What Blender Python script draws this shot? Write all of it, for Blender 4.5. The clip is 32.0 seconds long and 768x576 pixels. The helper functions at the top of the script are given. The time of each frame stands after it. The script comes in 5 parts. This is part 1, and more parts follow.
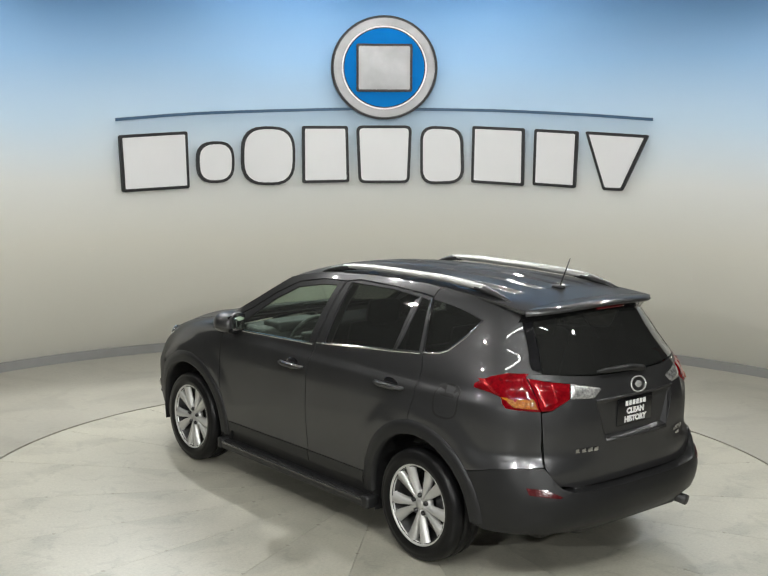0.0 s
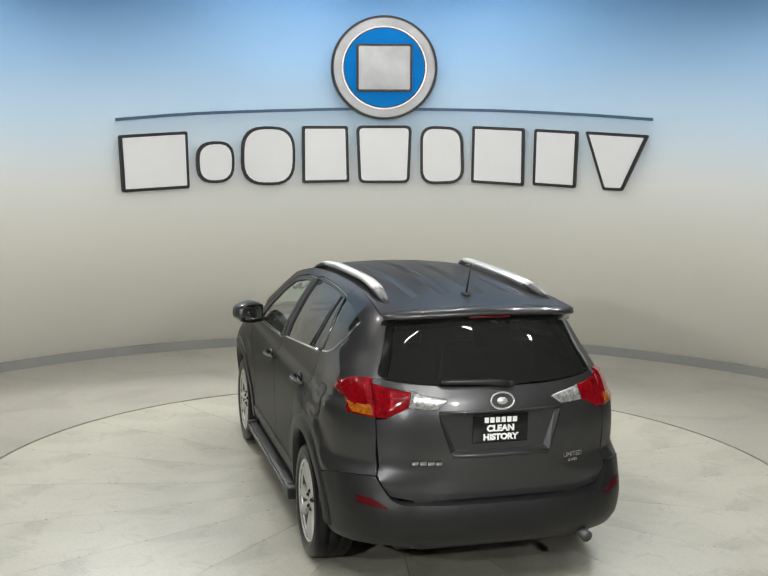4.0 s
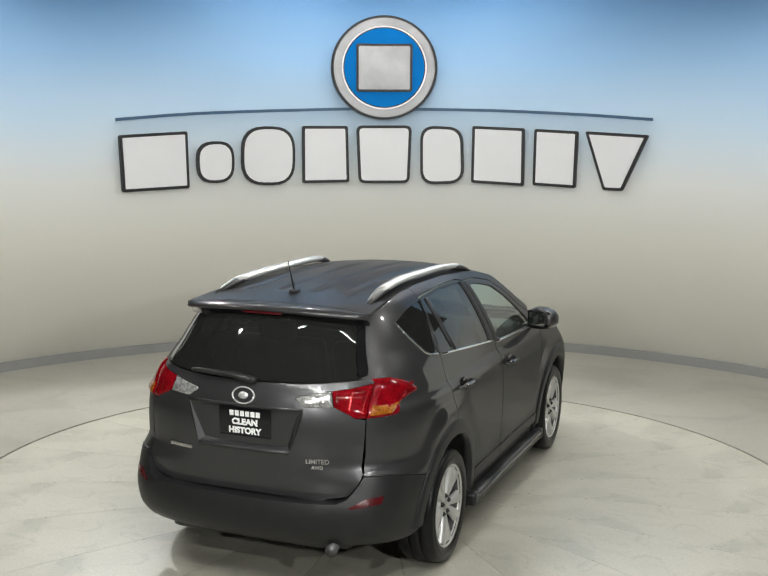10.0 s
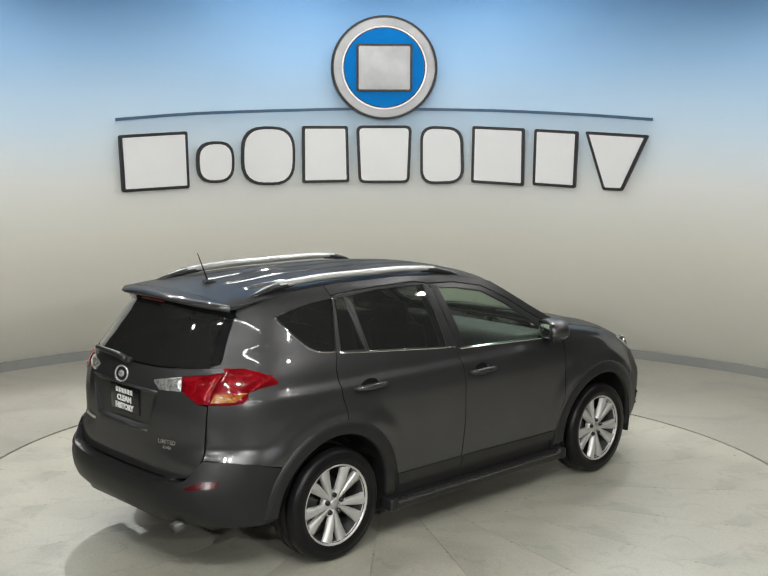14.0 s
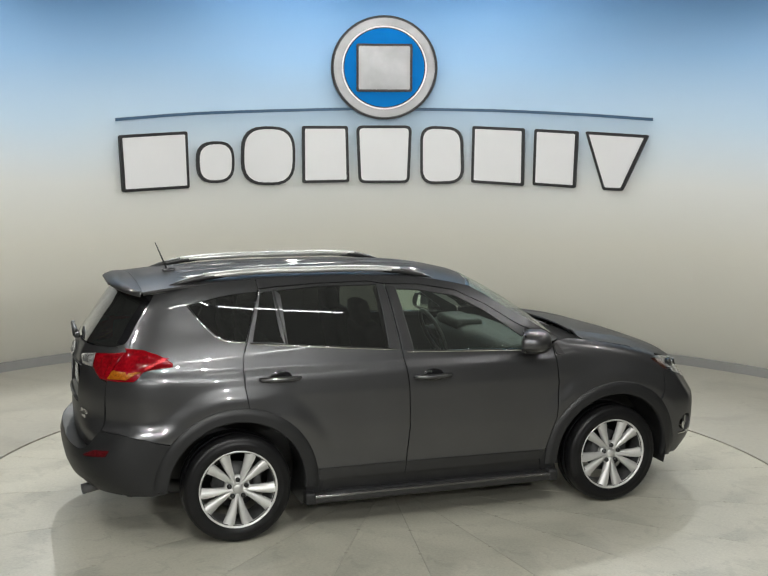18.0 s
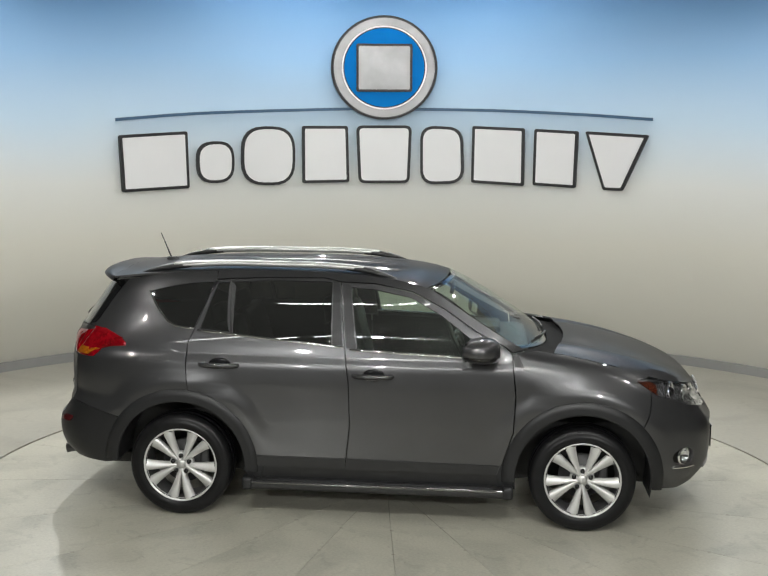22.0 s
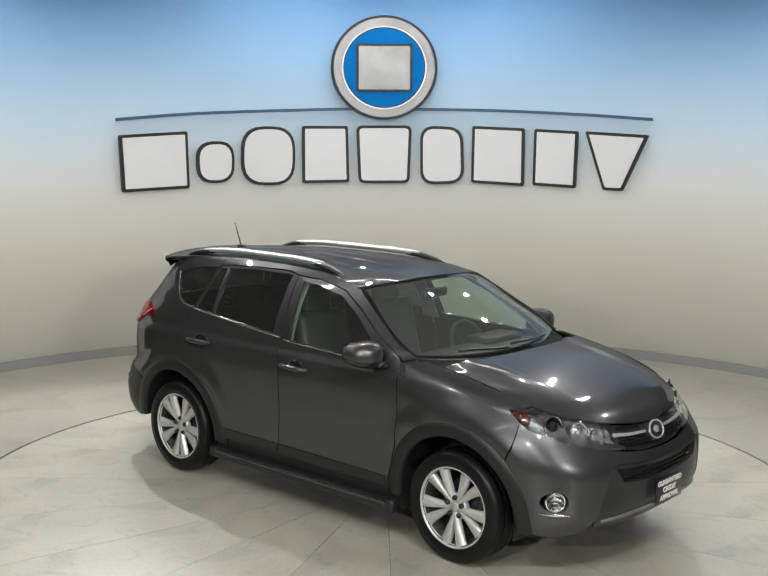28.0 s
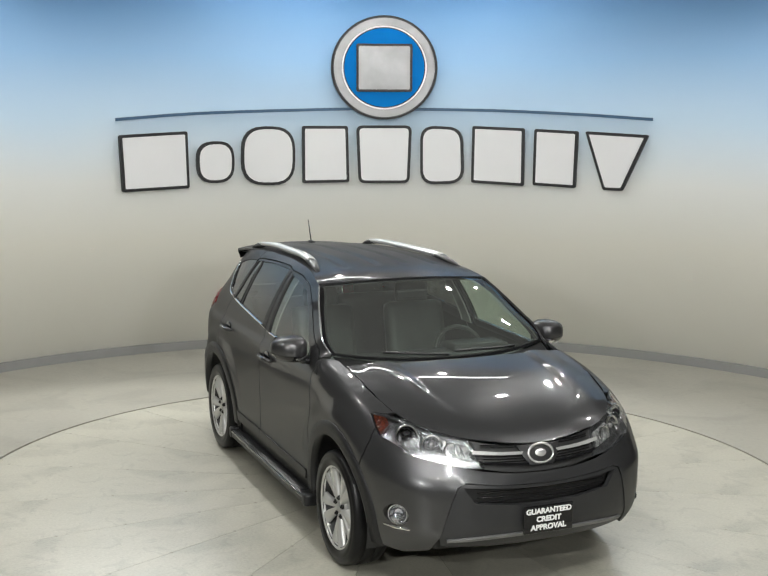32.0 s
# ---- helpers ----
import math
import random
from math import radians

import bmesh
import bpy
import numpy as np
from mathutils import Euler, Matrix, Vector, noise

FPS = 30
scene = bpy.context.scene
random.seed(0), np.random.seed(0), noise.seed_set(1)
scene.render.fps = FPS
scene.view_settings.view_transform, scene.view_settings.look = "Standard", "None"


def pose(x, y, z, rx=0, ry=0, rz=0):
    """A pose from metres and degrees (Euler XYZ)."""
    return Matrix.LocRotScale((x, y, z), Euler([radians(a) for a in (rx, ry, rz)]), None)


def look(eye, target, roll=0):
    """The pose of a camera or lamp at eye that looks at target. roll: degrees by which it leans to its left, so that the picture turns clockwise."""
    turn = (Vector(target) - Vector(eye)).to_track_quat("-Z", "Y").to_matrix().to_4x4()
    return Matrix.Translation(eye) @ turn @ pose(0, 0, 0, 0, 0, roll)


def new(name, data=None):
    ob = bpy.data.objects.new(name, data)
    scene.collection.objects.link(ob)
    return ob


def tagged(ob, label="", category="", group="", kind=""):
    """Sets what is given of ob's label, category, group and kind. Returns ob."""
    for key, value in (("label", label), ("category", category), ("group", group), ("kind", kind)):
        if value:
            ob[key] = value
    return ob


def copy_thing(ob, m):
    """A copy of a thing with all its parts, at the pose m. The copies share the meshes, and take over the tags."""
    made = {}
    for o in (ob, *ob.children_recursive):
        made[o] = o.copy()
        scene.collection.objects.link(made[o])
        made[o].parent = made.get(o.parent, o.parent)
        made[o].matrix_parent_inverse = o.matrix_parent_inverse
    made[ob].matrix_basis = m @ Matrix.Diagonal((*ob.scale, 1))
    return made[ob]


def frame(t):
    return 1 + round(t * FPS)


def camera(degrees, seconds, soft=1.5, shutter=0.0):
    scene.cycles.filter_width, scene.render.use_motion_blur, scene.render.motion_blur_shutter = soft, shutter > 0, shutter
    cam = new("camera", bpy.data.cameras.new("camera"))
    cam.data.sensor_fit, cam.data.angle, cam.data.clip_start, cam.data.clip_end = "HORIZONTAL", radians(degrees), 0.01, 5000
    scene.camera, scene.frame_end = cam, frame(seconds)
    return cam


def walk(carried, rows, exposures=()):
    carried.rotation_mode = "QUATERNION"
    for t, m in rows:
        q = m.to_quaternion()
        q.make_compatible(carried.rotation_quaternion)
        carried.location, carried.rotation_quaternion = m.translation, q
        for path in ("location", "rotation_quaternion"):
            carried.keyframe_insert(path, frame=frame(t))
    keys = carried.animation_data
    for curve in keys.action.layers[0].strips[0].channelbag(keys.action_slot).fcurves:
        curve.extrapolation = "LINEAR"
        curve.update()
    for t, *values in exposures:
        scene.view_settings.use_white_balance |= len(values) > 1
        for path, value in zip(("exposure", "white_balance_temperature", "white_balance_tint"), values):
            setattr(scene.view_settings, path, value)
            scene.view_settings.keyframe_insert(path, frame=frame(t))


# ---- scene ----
cam = camera(38.04, 32.0, soft=1.4)
EYE = (0.0, -8.006, 2.5686)
PITCH, PAN = radians(8.0), radians(-0.237)
AIM = (EYE[0] + math.sin(PAN) * math.cos(PITCH), EYE[1] + math.cos(PAN) * math.cos(PITCH), EYE[2] - math.sin(PITCH))
STAND = look(EYE, AIM, roll=0.64)
walk(cam, [(0.0, STAND), (32.0, STAND)])

# the turning of the table: seconds and degrees of the car's heading
TURN = [(0.0, 130.29), (3.5, 108.60), (5.5, 96.28), (8.0, 80.95), (11.0, 62.30), (14.5, 41.08), (16.5, 28.80), (19.0, 13.29),
        (20.4, 4.63), (23.0, -11.21), (25.5, -26.60), (28.0, -41.93), (30.0, -54.24), (32.0, -66.45)]

# ---- light ----
world = bpy.data.worlds.new("hall_world")
scene.world = world
world.use_nodes = True
world.node_tree.nodes["Background"].inputs[0].default_value = (0.9, 0.95, 1.0, 1)
world.node_tree.nodes["Background"].inputs[1].default_value = 0.05
scene.view_settings.exposure = 0.12


def spot_light(name, eye, target, watts, degrees, size, colour=(0.98, 0.985, 0.955), blend=0.4):
    data = bpy.data.lights.new(name, "SPOT")
    data.energy, data.spot_size, data.spot_blend, data.shadow_soft_size, data.color = watts, radians(degrees), blend, size, colour
    ob = new(name, data)
    ob.matrix_world = look(eye, target)
    return ob


# spotlights hung under the ceiling: eye, target, watts, cone, size of the lens
SPOTS = [((-3.0, 4.2, 5.0), (-0.9, -1.7, 0), 590, 86, 0.06), ((2.9, 4.2, 5.0), (0.0, -1.5, 0), 285, 84, 0.06),
         ((-2.6, -8.4, 3.4), (-2.3, 4.6, 1.2), 560, 84, 0.08), ((-1.15, -6.1, 5.0), (-0.3, 4.0, 1.4), 300, 80, 0.08),
         ((1.15, -6.1, 5.0), (0.3, 4.0, 1.4), 360, 80, 0.08), ((2.6, -8.4, 3.4), (2.3, 4.8, 1.5), 570, 84, 0.08)]
for eye, target, watts, cone, size in SPOTS:
    spot_light("spot_light", eye, target, watts, cone, size)

# ---- materials ----


def mat(name, colour, rough=0.5, metal=0.0, vary=0.1, scale=8.0, bump=0.0, bump_scale=60.0, coat=0.0, fine=0.0, spec=0.5, rough_vary=0.1):
    """A principled surface with a coarse and a fine variation of its colour, gloss and relief."""
    m = bpy.data.materials.new(name)
    m.use_nodes = True
    nt = m.node_tree
    b = nt.nodes["Principled BSDF"]
    b.inputs["Roughness"].default_value, b.inputs["Metallic"].default_value = rough, metal
    b.inputs["Coat Weight"].default_value, b.inputs["Coat Roughness"].default_value = coat, 0.03
    b.inputs["Specular IOR Level"].default_value = spec
    co = nt.nodes.new("ShaderNodeTexCoord")
    n1 = nt.nodes.new("ShaderNodeTexNoise")
    n1.inputs["Scale"].default_value, n1.inputs["Detail"].default_value = scale, 5
    nt.links.new(co.outputs["Object"], n1.inputs["Vector"])
    n2 = nt.nodes.new("ShaderNodeTexNoise")
    n2.inputs["Scale"].default_value, n2.inputs["Detail"].default_value = bump_scale, 3
    nt.links.new(co.outputs["Object"], n2.inputs["Vector"])
    ramp = nt.nodes.new("ShaderNodeMapRange")
    ramp.inputs["From Min"].default_value, ramp.inputs["From Max"].default_value = 0.3, 0.7
    ramp.inputs["To Min"].default_value, ramp.inputs["To Max"].default_value = 1 - vary, 1 + vary
    nt.links.new(n1.outputs["Fac"], ramp.inputs["Value"])
    fin = nt.nodes.new("ShaderNodeMapRange")
    fin.inputs["From Min"].default_value, fin.inputs["From Max"].default_value = 0.3, 0.7
    fin.inputs["To Min"].default_value, fin.inputs["To Max"].default_value = 1 - fine, 1 + fine
    nt.links.new(n2.outputs["Fac"], fin.inputs["Value"])
    mul = nt.nodes.new("ShaderNodeMath")
    mul.operation = "MULTIPLY"
    nt.links.new(ramp.outputs[0], mul.inputs[0])
    nt.links.new(fin.outputs[0], mul.inputs[1])
    sc = nt.nodes.new("ShaderNodeVectorMath")
    sc.operation = "SCALE"
    sc.inputs[0].default_value = colour
    nt.links.new(mul.outputs[0], sc.inputs["Scale"])
    nt.links.new(sc.outputs[0], b.inputs["Base Color"])
    rr = nt.nodes.new("ShaderNodeMapRange")
    rr.inputs["To Min"].default_value, rr.inputs["To Max"].default_value = rough * (1 - rough_vary), min(1, rough * (1 + rough_vary))
    nt.links.new(n1.outputs["Fac"], rr.inputs["Value"])
    nt.links.new(rr.outputs[0], b.inputs["Roughness"])
    if bump:
        bp = nt.nodes.new("ShaderNodeBump")
        bp.inputs["Strength"].default_value, bp.inputs["Distance"].default_value = bump, 0.004
        nt.links.new(n2.outputs["Fac"], bp.inputs["Height"])
        nt.links.new(bp.outputs[0], b.inputs["Normal"])
    return m


def glass(name, tint, gloss=1.0, rough=0.0, mirror=0.05, film=0.0, edge=1.0):
    """Thin tinted glass with pale haze mixed in as a diffuse film: what lies behind shows through, the room mirrors in
    it.
    """
    m = bpy.data.materials.new(name)
    m.use_nodes = True
    nt = m.node_tree
    nt.nodes.clear()
    out = nt.nodes.new("ShaderNodeOutputMaterial")
    tr = nt.nodes.new("ShaderNodeBsdfTransparent")
    tr.inputs[0].default_value = (*tint, 1)
    gl = nt.nodes.new("ShaderNodeBsdfGlossy")
    gl.inputs["Roughness"].default_value = rough
    gl.inputs[0].default_value = (gloss, gloss, gloss, 1)
    lw = nt.nodes.new("ShaderNodeLayerWeight")
    lw.inputs["Blend"].default_value = 0.5
    pw = nt.nodes.new("ShaderNodeMath")
    pw.operation = "POWER"
    pw.inputs[1].default_value = 5.0
    nt.links.new(lw.outputs["Facing"], pw.inputs[0])
    fr = nt.nodes.new("ShaderNodeMath")
    fr.operation = "MULTIPLY_ADD"
    fr.inputs[1].default_value, fr.inputs[2].default_value = (1 - mirror) * edge, mirror
    nt.links.new(pw.outputs[0], fr.inputs[0])
    mix = nt.nodes.new("ShaderNodeMixShader")
    nt.links.new(fr.outputs[0], mix.inputs[0])
    nt.links.new(tr.outputs[0], mix.inputs[1])
    nt.links.new(gl.outputs[0], mix.inputs[2])
    if film:
        # pale diffuse film that lifts the glass's dark tones
        df = nt.nodes.new("ShaderNodeBsdfDiffuse")
        df.inputs[0].default_value = (0.78, 0.80, 0.76, 1)
        haze = nt.nodes.new("ShaderNodeMixShader")
        haze.inputs[0].default_value = film
        nt.links.new(mix.outputs[0], haze.inputs[1])
        nt.links.new(df.outputs[0], haze.inputs[2])
        mix = haze
    nt.links.new(mix.outputs[0], out.inputs[0])
    return m


def glow(name, colour, strength):
    m = bpy.data.materials.new(name)
    m.use_nodes = True
    b = m.node_tree.nodes["Principled BSDF"]
    b.inputs["Base Color"].default_value = (*colour, 1)
    b.inputs["Emission Color"].default_value = (*colour, 1)
    b.inputs["Emission Strength"].default_value = strength
    return m


PAINT = mat("grey_metallic_paint", (0.086, 0.0862, 0.0885), 0.33, 0.76, 0.05, 3, 0, 900, 0.90, 0.2, spec=0.0, rough_vary=0.06)


def soften_rim(m, face, rim):
    """The lacquer's gloss weakens where the surface is seen at a flat angle."""
    nt = m.node_tree
    b = nt.nodes["Principled BSDF"]
    lw = nt.nodes.new("ShaderNodeLayerWeight")
    lw.inputs["Blend"].default_value = 0.5
    k = nt.nodes.new("ShaderNodeMapRange")
    k.interpolation_type = "SMOOTHSTEP"
    for s, v in (("From Min", 0.56), ("From Max", 0.88), ("To Min", face), ("To Max", rim)):
        k.inputs[s].default_value = v
    nt.links.new(lw.outputs["Facing"], k.inputs["Value"])
    nt.links.new(k.outputs[0], b.inputs["Coat Weight"])


soften_rim(PAINT, 0.88, 0.18)
PAINT.node_tree.nodes["Principled BSDF"].inputs["Specular Tint"].default_value = (0.3, 0.3, 0.3, 1)
PLASTIC = mat("dark_grey_plastic", (0.0128, 0.0130, 0.0136), 0.44, 0, 0.10, 12, 0.15, 500, 0.0, 0.08, spec=0.38)
SATIN = mat("satin_grey_plastic", (0.027, 0.0274, 0.0285), 0.40, 0, 0.08, 10, 0.1, 500, 0.25, 0.06, spec=0.4)
BLACK = mat("black_plastic", (0.014, 0.014, 0.014), 0.45, 0, 0.15, 14, 0.15, 400)
COWL = mat("matt_black_cowl", (0.010, 0.010, 0.010), 0.85, 0, 0.2, 20, 0.1, 200, spec=0.1)
GLOSS_BLACK = mat("gloss_black", (0.008, 0.008, 0.009), 0.08, 0, 0.1, 10, 0, 100, 0.5)
RUBBER = mat("tyre_rubber", (0.0068, 0.0068, 0.0072), 0.36, 0, 0.2, 20, 0.03, 160, spec=0.22)
ALLOY = mat("silver_alloy", (0.58, 0.58, 0.565), 0.42, 0.62, 0.03, 14, 0, 300, 0.25, 0.02)
# darker metal; on the wheel barrel the recess shade is in this colour
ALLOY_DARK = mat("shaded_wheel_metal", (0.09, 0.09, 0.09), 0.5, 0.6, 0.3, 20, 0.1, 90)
NUT = mat("dark_nut_metal", (0.035, 0.035, 0.035), 0.35, 0.7, 0.2, 30)
CHROME = mat("chrome", (0.82, 0.82, 0.82), 0.07, 1.0, 0.03, 20)
BRIGHT = mat("bright_satin_trim", (0.62, 0.62, 0.61), 0.26, 0.55, 0.05, 20, 0, 200, 0.5)
SILVER = mat("satin_silver", (0.48, 0.48, 0.465), 0.34, 0.6, 0.05, 10, 0, 300, 0.2)
RED = mat("red_lens", (0.165, 0.002, 0.005), 0.10, 0, 0.35, 18, 0.0, 60, 0.0, 0.25, spec=0.25)
RED_CELL = mat("red_reflector_cells", (0.36, 0.008, 0.012), 0.2, 0.6, 0.4, 60, 0.4, 120, 0.3, 0.3)
DARK_RED = mat("dark_red_reflector", (0.065, 0.004, 0.006), 0.2, 0, 0.1, 40, 0.1, 260, 0.5, 0.2)
AMBER = mat("amber_lens", (0.26, 0.075, 0.004), 0.14, 0, 0.35, 50, 0.3, 110, 0.2, 0.4, spec=0.3)
CLEAR = mat("clear_lens_reflector", (0.46, 0.46, 0.45), 0.20, 0.6, 0.45, 40, 0.5, 70, 1.0, 0.35)
BOARD_EDGE = mat("polished_dark_trim", (0.16, 0.16, 0.16), 0.14, 0.85, 0.1, 12, 0, 200)
WHITE_INK = mat("white_print", (0.80, 0.80, 0.78), 0.5, 0, 0.05, 30)
SEAT = mat("dark_leather", (0.034, 0.036, 0.033), 0.5, 0, 0.15, 9, 0.03, 120)
TRIM_GREY = mat("grey_cabin_lining", (0.34, 0.34, 0.32), 0.85, 0, 0.08, 9, 0.0, 200)
DASH = mat("dark_dashboard", (0.020, 0.021, 0.020), 0.6, 0, 0.1, 9, 0.0, 300)
GLASS_CLEAR = glass("green_tinted_glass", (0.76, 0.85, 0.79), mirror=0.07, film=0.045, edge=0.55)
GLASS_SIDE = glass("clear_side_glass", (0.70, 0.80, 0.73), mirror=0.06, film=0.02)
GLASS_DARK = glass("privacy_glass", (0.13, 0.135, 0.13), film=0.016)
LENS = glass("headlamp_lens", (0.92, 0.93, 0.94))
TUBE = glow("lit_tube", (0.98, 1.0, 0.95), 48.0)
LAMP_GLOW = glow("lit_spot_lens", (1.0, 0.98, 0.94), 600.0)


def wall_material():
    """Warm white paint; the sky blue towards the top is an overlay's fade put into the colour."""
    m = mat("wall_with_overlay", (0.80, 0.785, 0.715), 0.75, 0, 0.03, 0.7, 0.05, 60, 0, 0.01)
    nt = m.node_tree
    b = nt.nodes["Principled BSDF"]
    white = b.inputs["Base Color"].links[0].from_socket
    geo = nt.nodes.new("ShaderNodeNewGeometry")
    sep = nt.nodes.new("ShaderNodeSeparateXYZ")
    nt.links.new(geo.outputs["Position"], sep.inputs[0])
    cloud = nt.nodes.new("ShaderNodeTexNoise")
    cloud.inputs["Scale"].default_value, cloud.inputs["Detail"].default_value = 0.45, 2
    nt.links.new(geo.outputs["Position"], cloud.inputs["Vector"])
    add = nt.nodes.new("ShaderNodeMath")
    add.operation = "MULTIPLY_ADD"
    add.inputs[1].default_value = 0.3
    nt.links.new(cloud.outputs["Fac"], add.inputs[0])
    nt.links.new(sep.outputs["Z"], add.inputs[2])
    # the overlay's blue fade, put into the wall colour by height
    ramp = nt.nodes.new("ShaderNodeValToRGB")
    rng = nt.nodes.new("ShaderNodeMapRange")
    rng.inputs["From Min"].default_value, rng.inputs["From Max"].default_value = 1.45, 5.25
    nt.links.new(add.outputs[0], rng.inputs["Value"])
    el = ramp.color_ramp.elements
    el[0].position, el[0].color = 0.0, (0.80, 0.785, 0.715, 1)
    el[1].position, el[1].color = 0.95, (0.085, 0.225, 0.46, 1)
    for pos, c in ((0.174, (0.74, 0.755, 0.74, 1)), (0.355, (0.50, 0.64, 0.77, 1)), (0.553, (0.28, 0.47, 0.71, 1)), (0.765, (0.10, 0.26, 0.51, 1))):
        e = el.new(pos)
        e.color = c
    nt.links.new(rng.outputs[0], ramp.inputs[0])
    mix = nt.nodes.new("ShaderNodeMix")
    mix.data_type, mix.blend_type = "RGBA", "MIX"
    # the overlay's blue stops before the wall's unseen ends
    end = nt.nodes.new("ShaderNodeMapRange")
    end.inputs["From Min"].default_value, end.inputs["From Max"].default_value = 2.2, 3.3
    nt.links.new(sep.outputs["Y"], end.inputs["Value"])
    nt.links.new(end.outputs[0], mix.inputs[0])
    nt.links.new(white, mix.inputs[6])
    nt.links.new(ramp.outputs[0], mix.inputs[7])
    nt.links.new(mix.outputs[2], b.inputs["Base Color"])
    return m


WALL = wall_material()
# colours of the overlaid logo, which is built as a solid sign
LOGO_WHITE = mat("white_logo_face", (0.74, 0.74, 0.75), 0.35, 0, 0.02, 2, 0, 80)
LOGO_BLUE = mat("blue_logo_face", (0.0, 0.185, 0.56), 0.6, 0, 0.06, 3, 0, 80, spec=0.1)
LOGO_STEEL = mat("brushed_steel", (0.20, 0.20, 0.205), 0.34, 0.6, 0.25, 2.2, 0, 200)
LOGO_DARK = mat("black_logo_edge", (0.012, 0.012, 0.014), 0.5, 0, 0.1, 6)
LOGO_SLATE = mat("slate_blue_bar", (0.045, 0.105, 0.19), 0.5, 0, 0.05, 6)
HALL_DARK = mat("dark_hall_wall", (0.085, 0.085, 0.08), 0.9, 0, 0.15, 1.0, 0.1, 15)
SKIRT = mat("grey_skirting", (0.24, 0.24, 0.235), 0.6, 0, 0.06, 3, 0.1, 40)
FLOOR = mat("painted_concrete_floor", (0.312, 0.302, 0.258), 0.42, 0, 0.08, 0.9, 0.12, 25, 0, 0.04)
DISC = mat("turntable_plate", (0.395, 0.383, 0.318), 0.36, 0, 0.13, 1.3, 0.22, 55, 0, 0.08, spec=0.9, rough_vary=0.45)


def stained(m, scale, low, high, depth):
    """Faint blotches and wiped streaks over a floor's colour."""
    nt = m.node_tree
    b = nt.nodes["Principled BSDF"]
    base = b.inputs["Base Color"].links[0].from_socket
    geo = nt.nodes.new("ShaderNodeTexCoord")
    n = nt.nodes.new("ShaderNodeTexNoise")
    n.inputs["Scale"].default_value, n.inputs["Detail"].default_value, n.inputs["Distortion"].default_value = scale, 7, 1.6
    nt.links.new(geo.outputs["Object"], n.inputs["Vector"])
    k = nt.nodes.new("ShaderNodeMapRange")
    k.interpolation_type = "SMOOTHSTEP"
    for s, v in (("From Min", low), ("From Max", high), ("To Min", 1.0), ("To Max", 1.0 - depth)):
        k.inputs[s].default_value = v
    nt.links.new(n.outputs["Fac"], k.inputs["Value"])
    sc = nt.nodes.new("ShaderNodeVectorMath")
    sc.operation = "SCALE"
    nt.links.new(base, sc.inputs[0])
    nt.links.new(k.outputs[0], sc.inputs["Scale"])
    nt.links.new(sc.outputs[0], b.inputs["Base Color"])


stained(DISC, 1.1, 0.46, 0.66, 0.15)
stained(DISC, 5.0, 0.56, 0.70, 0.13)
stained(DISC, 22.0, 0.62, 0.70, 0.16)
stained(FLOOR, 0.8, 0.48, 0.66, 0.13)
stained(FLOOR, 6.0, 0.58, 0.70, 0.08)
BOLT = mat("worn_bolt", (0.36, 0.35, 0.30), 0.5, 0.3, 0.2, 40)
GROOVE = mat("dark_joint", (0.16, 0.15, 0.13), 0.8, 0, 0.3, 8)
AMBER_DARK = mat("dark_amber_lens", (0.075, 0.017, 0.008), 0.12, 0, 0.2, 30, 0.3, 90, 1.0, 0.3)
LAMP_PAN = mat("smoked_lamp_housing", (0.30, 0.30, 0.305), 0.20, 0.85, 0.5, 30, 0.5, 45)
CEIL = mat("dark_ceiling", (0.10, 0.10, 0.095), 0.9, 0, 0.2, 1.5, 0.2, 20)
METAL = mat("grey_metal", (0.25, 0.25, 0.25), 0.5, 0.7, 0.1, 9)

# ---- mesh helpers ----


def part(name, bm, material, parent=None, label="", smooth=True):
    me = bpy.data.meshes.new(name)
    if smooth:
        for f in bm.faces:
            f.smooth = True
    bm.to_mesh(me)
    bm.free()
    me.materials.append(material)
    ob = new(name, me)
    if parent is not None:
        ob.parent = parent
    return tagged(ob, label)


def rbox(size, at=(0, 0, 0), bevel=0.01, turn=(0, 0, 0), bm=None, seg=2):
    """A box with rounded edges, added to bm."""
    one = bmesh.new()
    bmesh.ops.create_cube(one, size=1, matrix=Matrix.Diagonal((*size, 1)))
    if bevel:
        bmesh.ops.bevel(one, geom=one.edges[:], offset=bevel, segments=seg, profile=0.6, affect="EDGES")
    one.transform(pose(*at, *turn))
    return merge(bm, one)


def merge(bm, one):
    if bm is None:
        return one
    me = bpy.data.meshes.new("tmp")
    one.to_mesh(me)
    one.free()
    bm.from_mesh(me)
    bpy.data.meshes.remove(me)
    return bm


def lathe(profile, steps=48, axis="Z", bm=None, close=False):
    """Turn a list of (radius, height) round an axis."""
    one = bmesh.new()
    rings = []
    for r, h in profile:
        ring = []
        for i in range(steps):
            a = 2 * math.pi * i / steps
            ring.append(one.verts.new((r * math.cos(a), r * math.sin(a), h) if axis == "Z" else (r * math.cos(a), h, r * math.sin(a))))
        rings.append(ring)
    pairs = list(zip(rings, rings[1:])) + ([(rings[-1], rings[0])] if close else [])
    for a, b in pairs:
        for i in range(steps):
            j = (i + 1) % steps
            one.faces.new((a[i], a[j], b[j], b[i]))
    bmesh.ops.recalc_face_normals(one, faces=one.faces[:])
    return merge(bm, one)


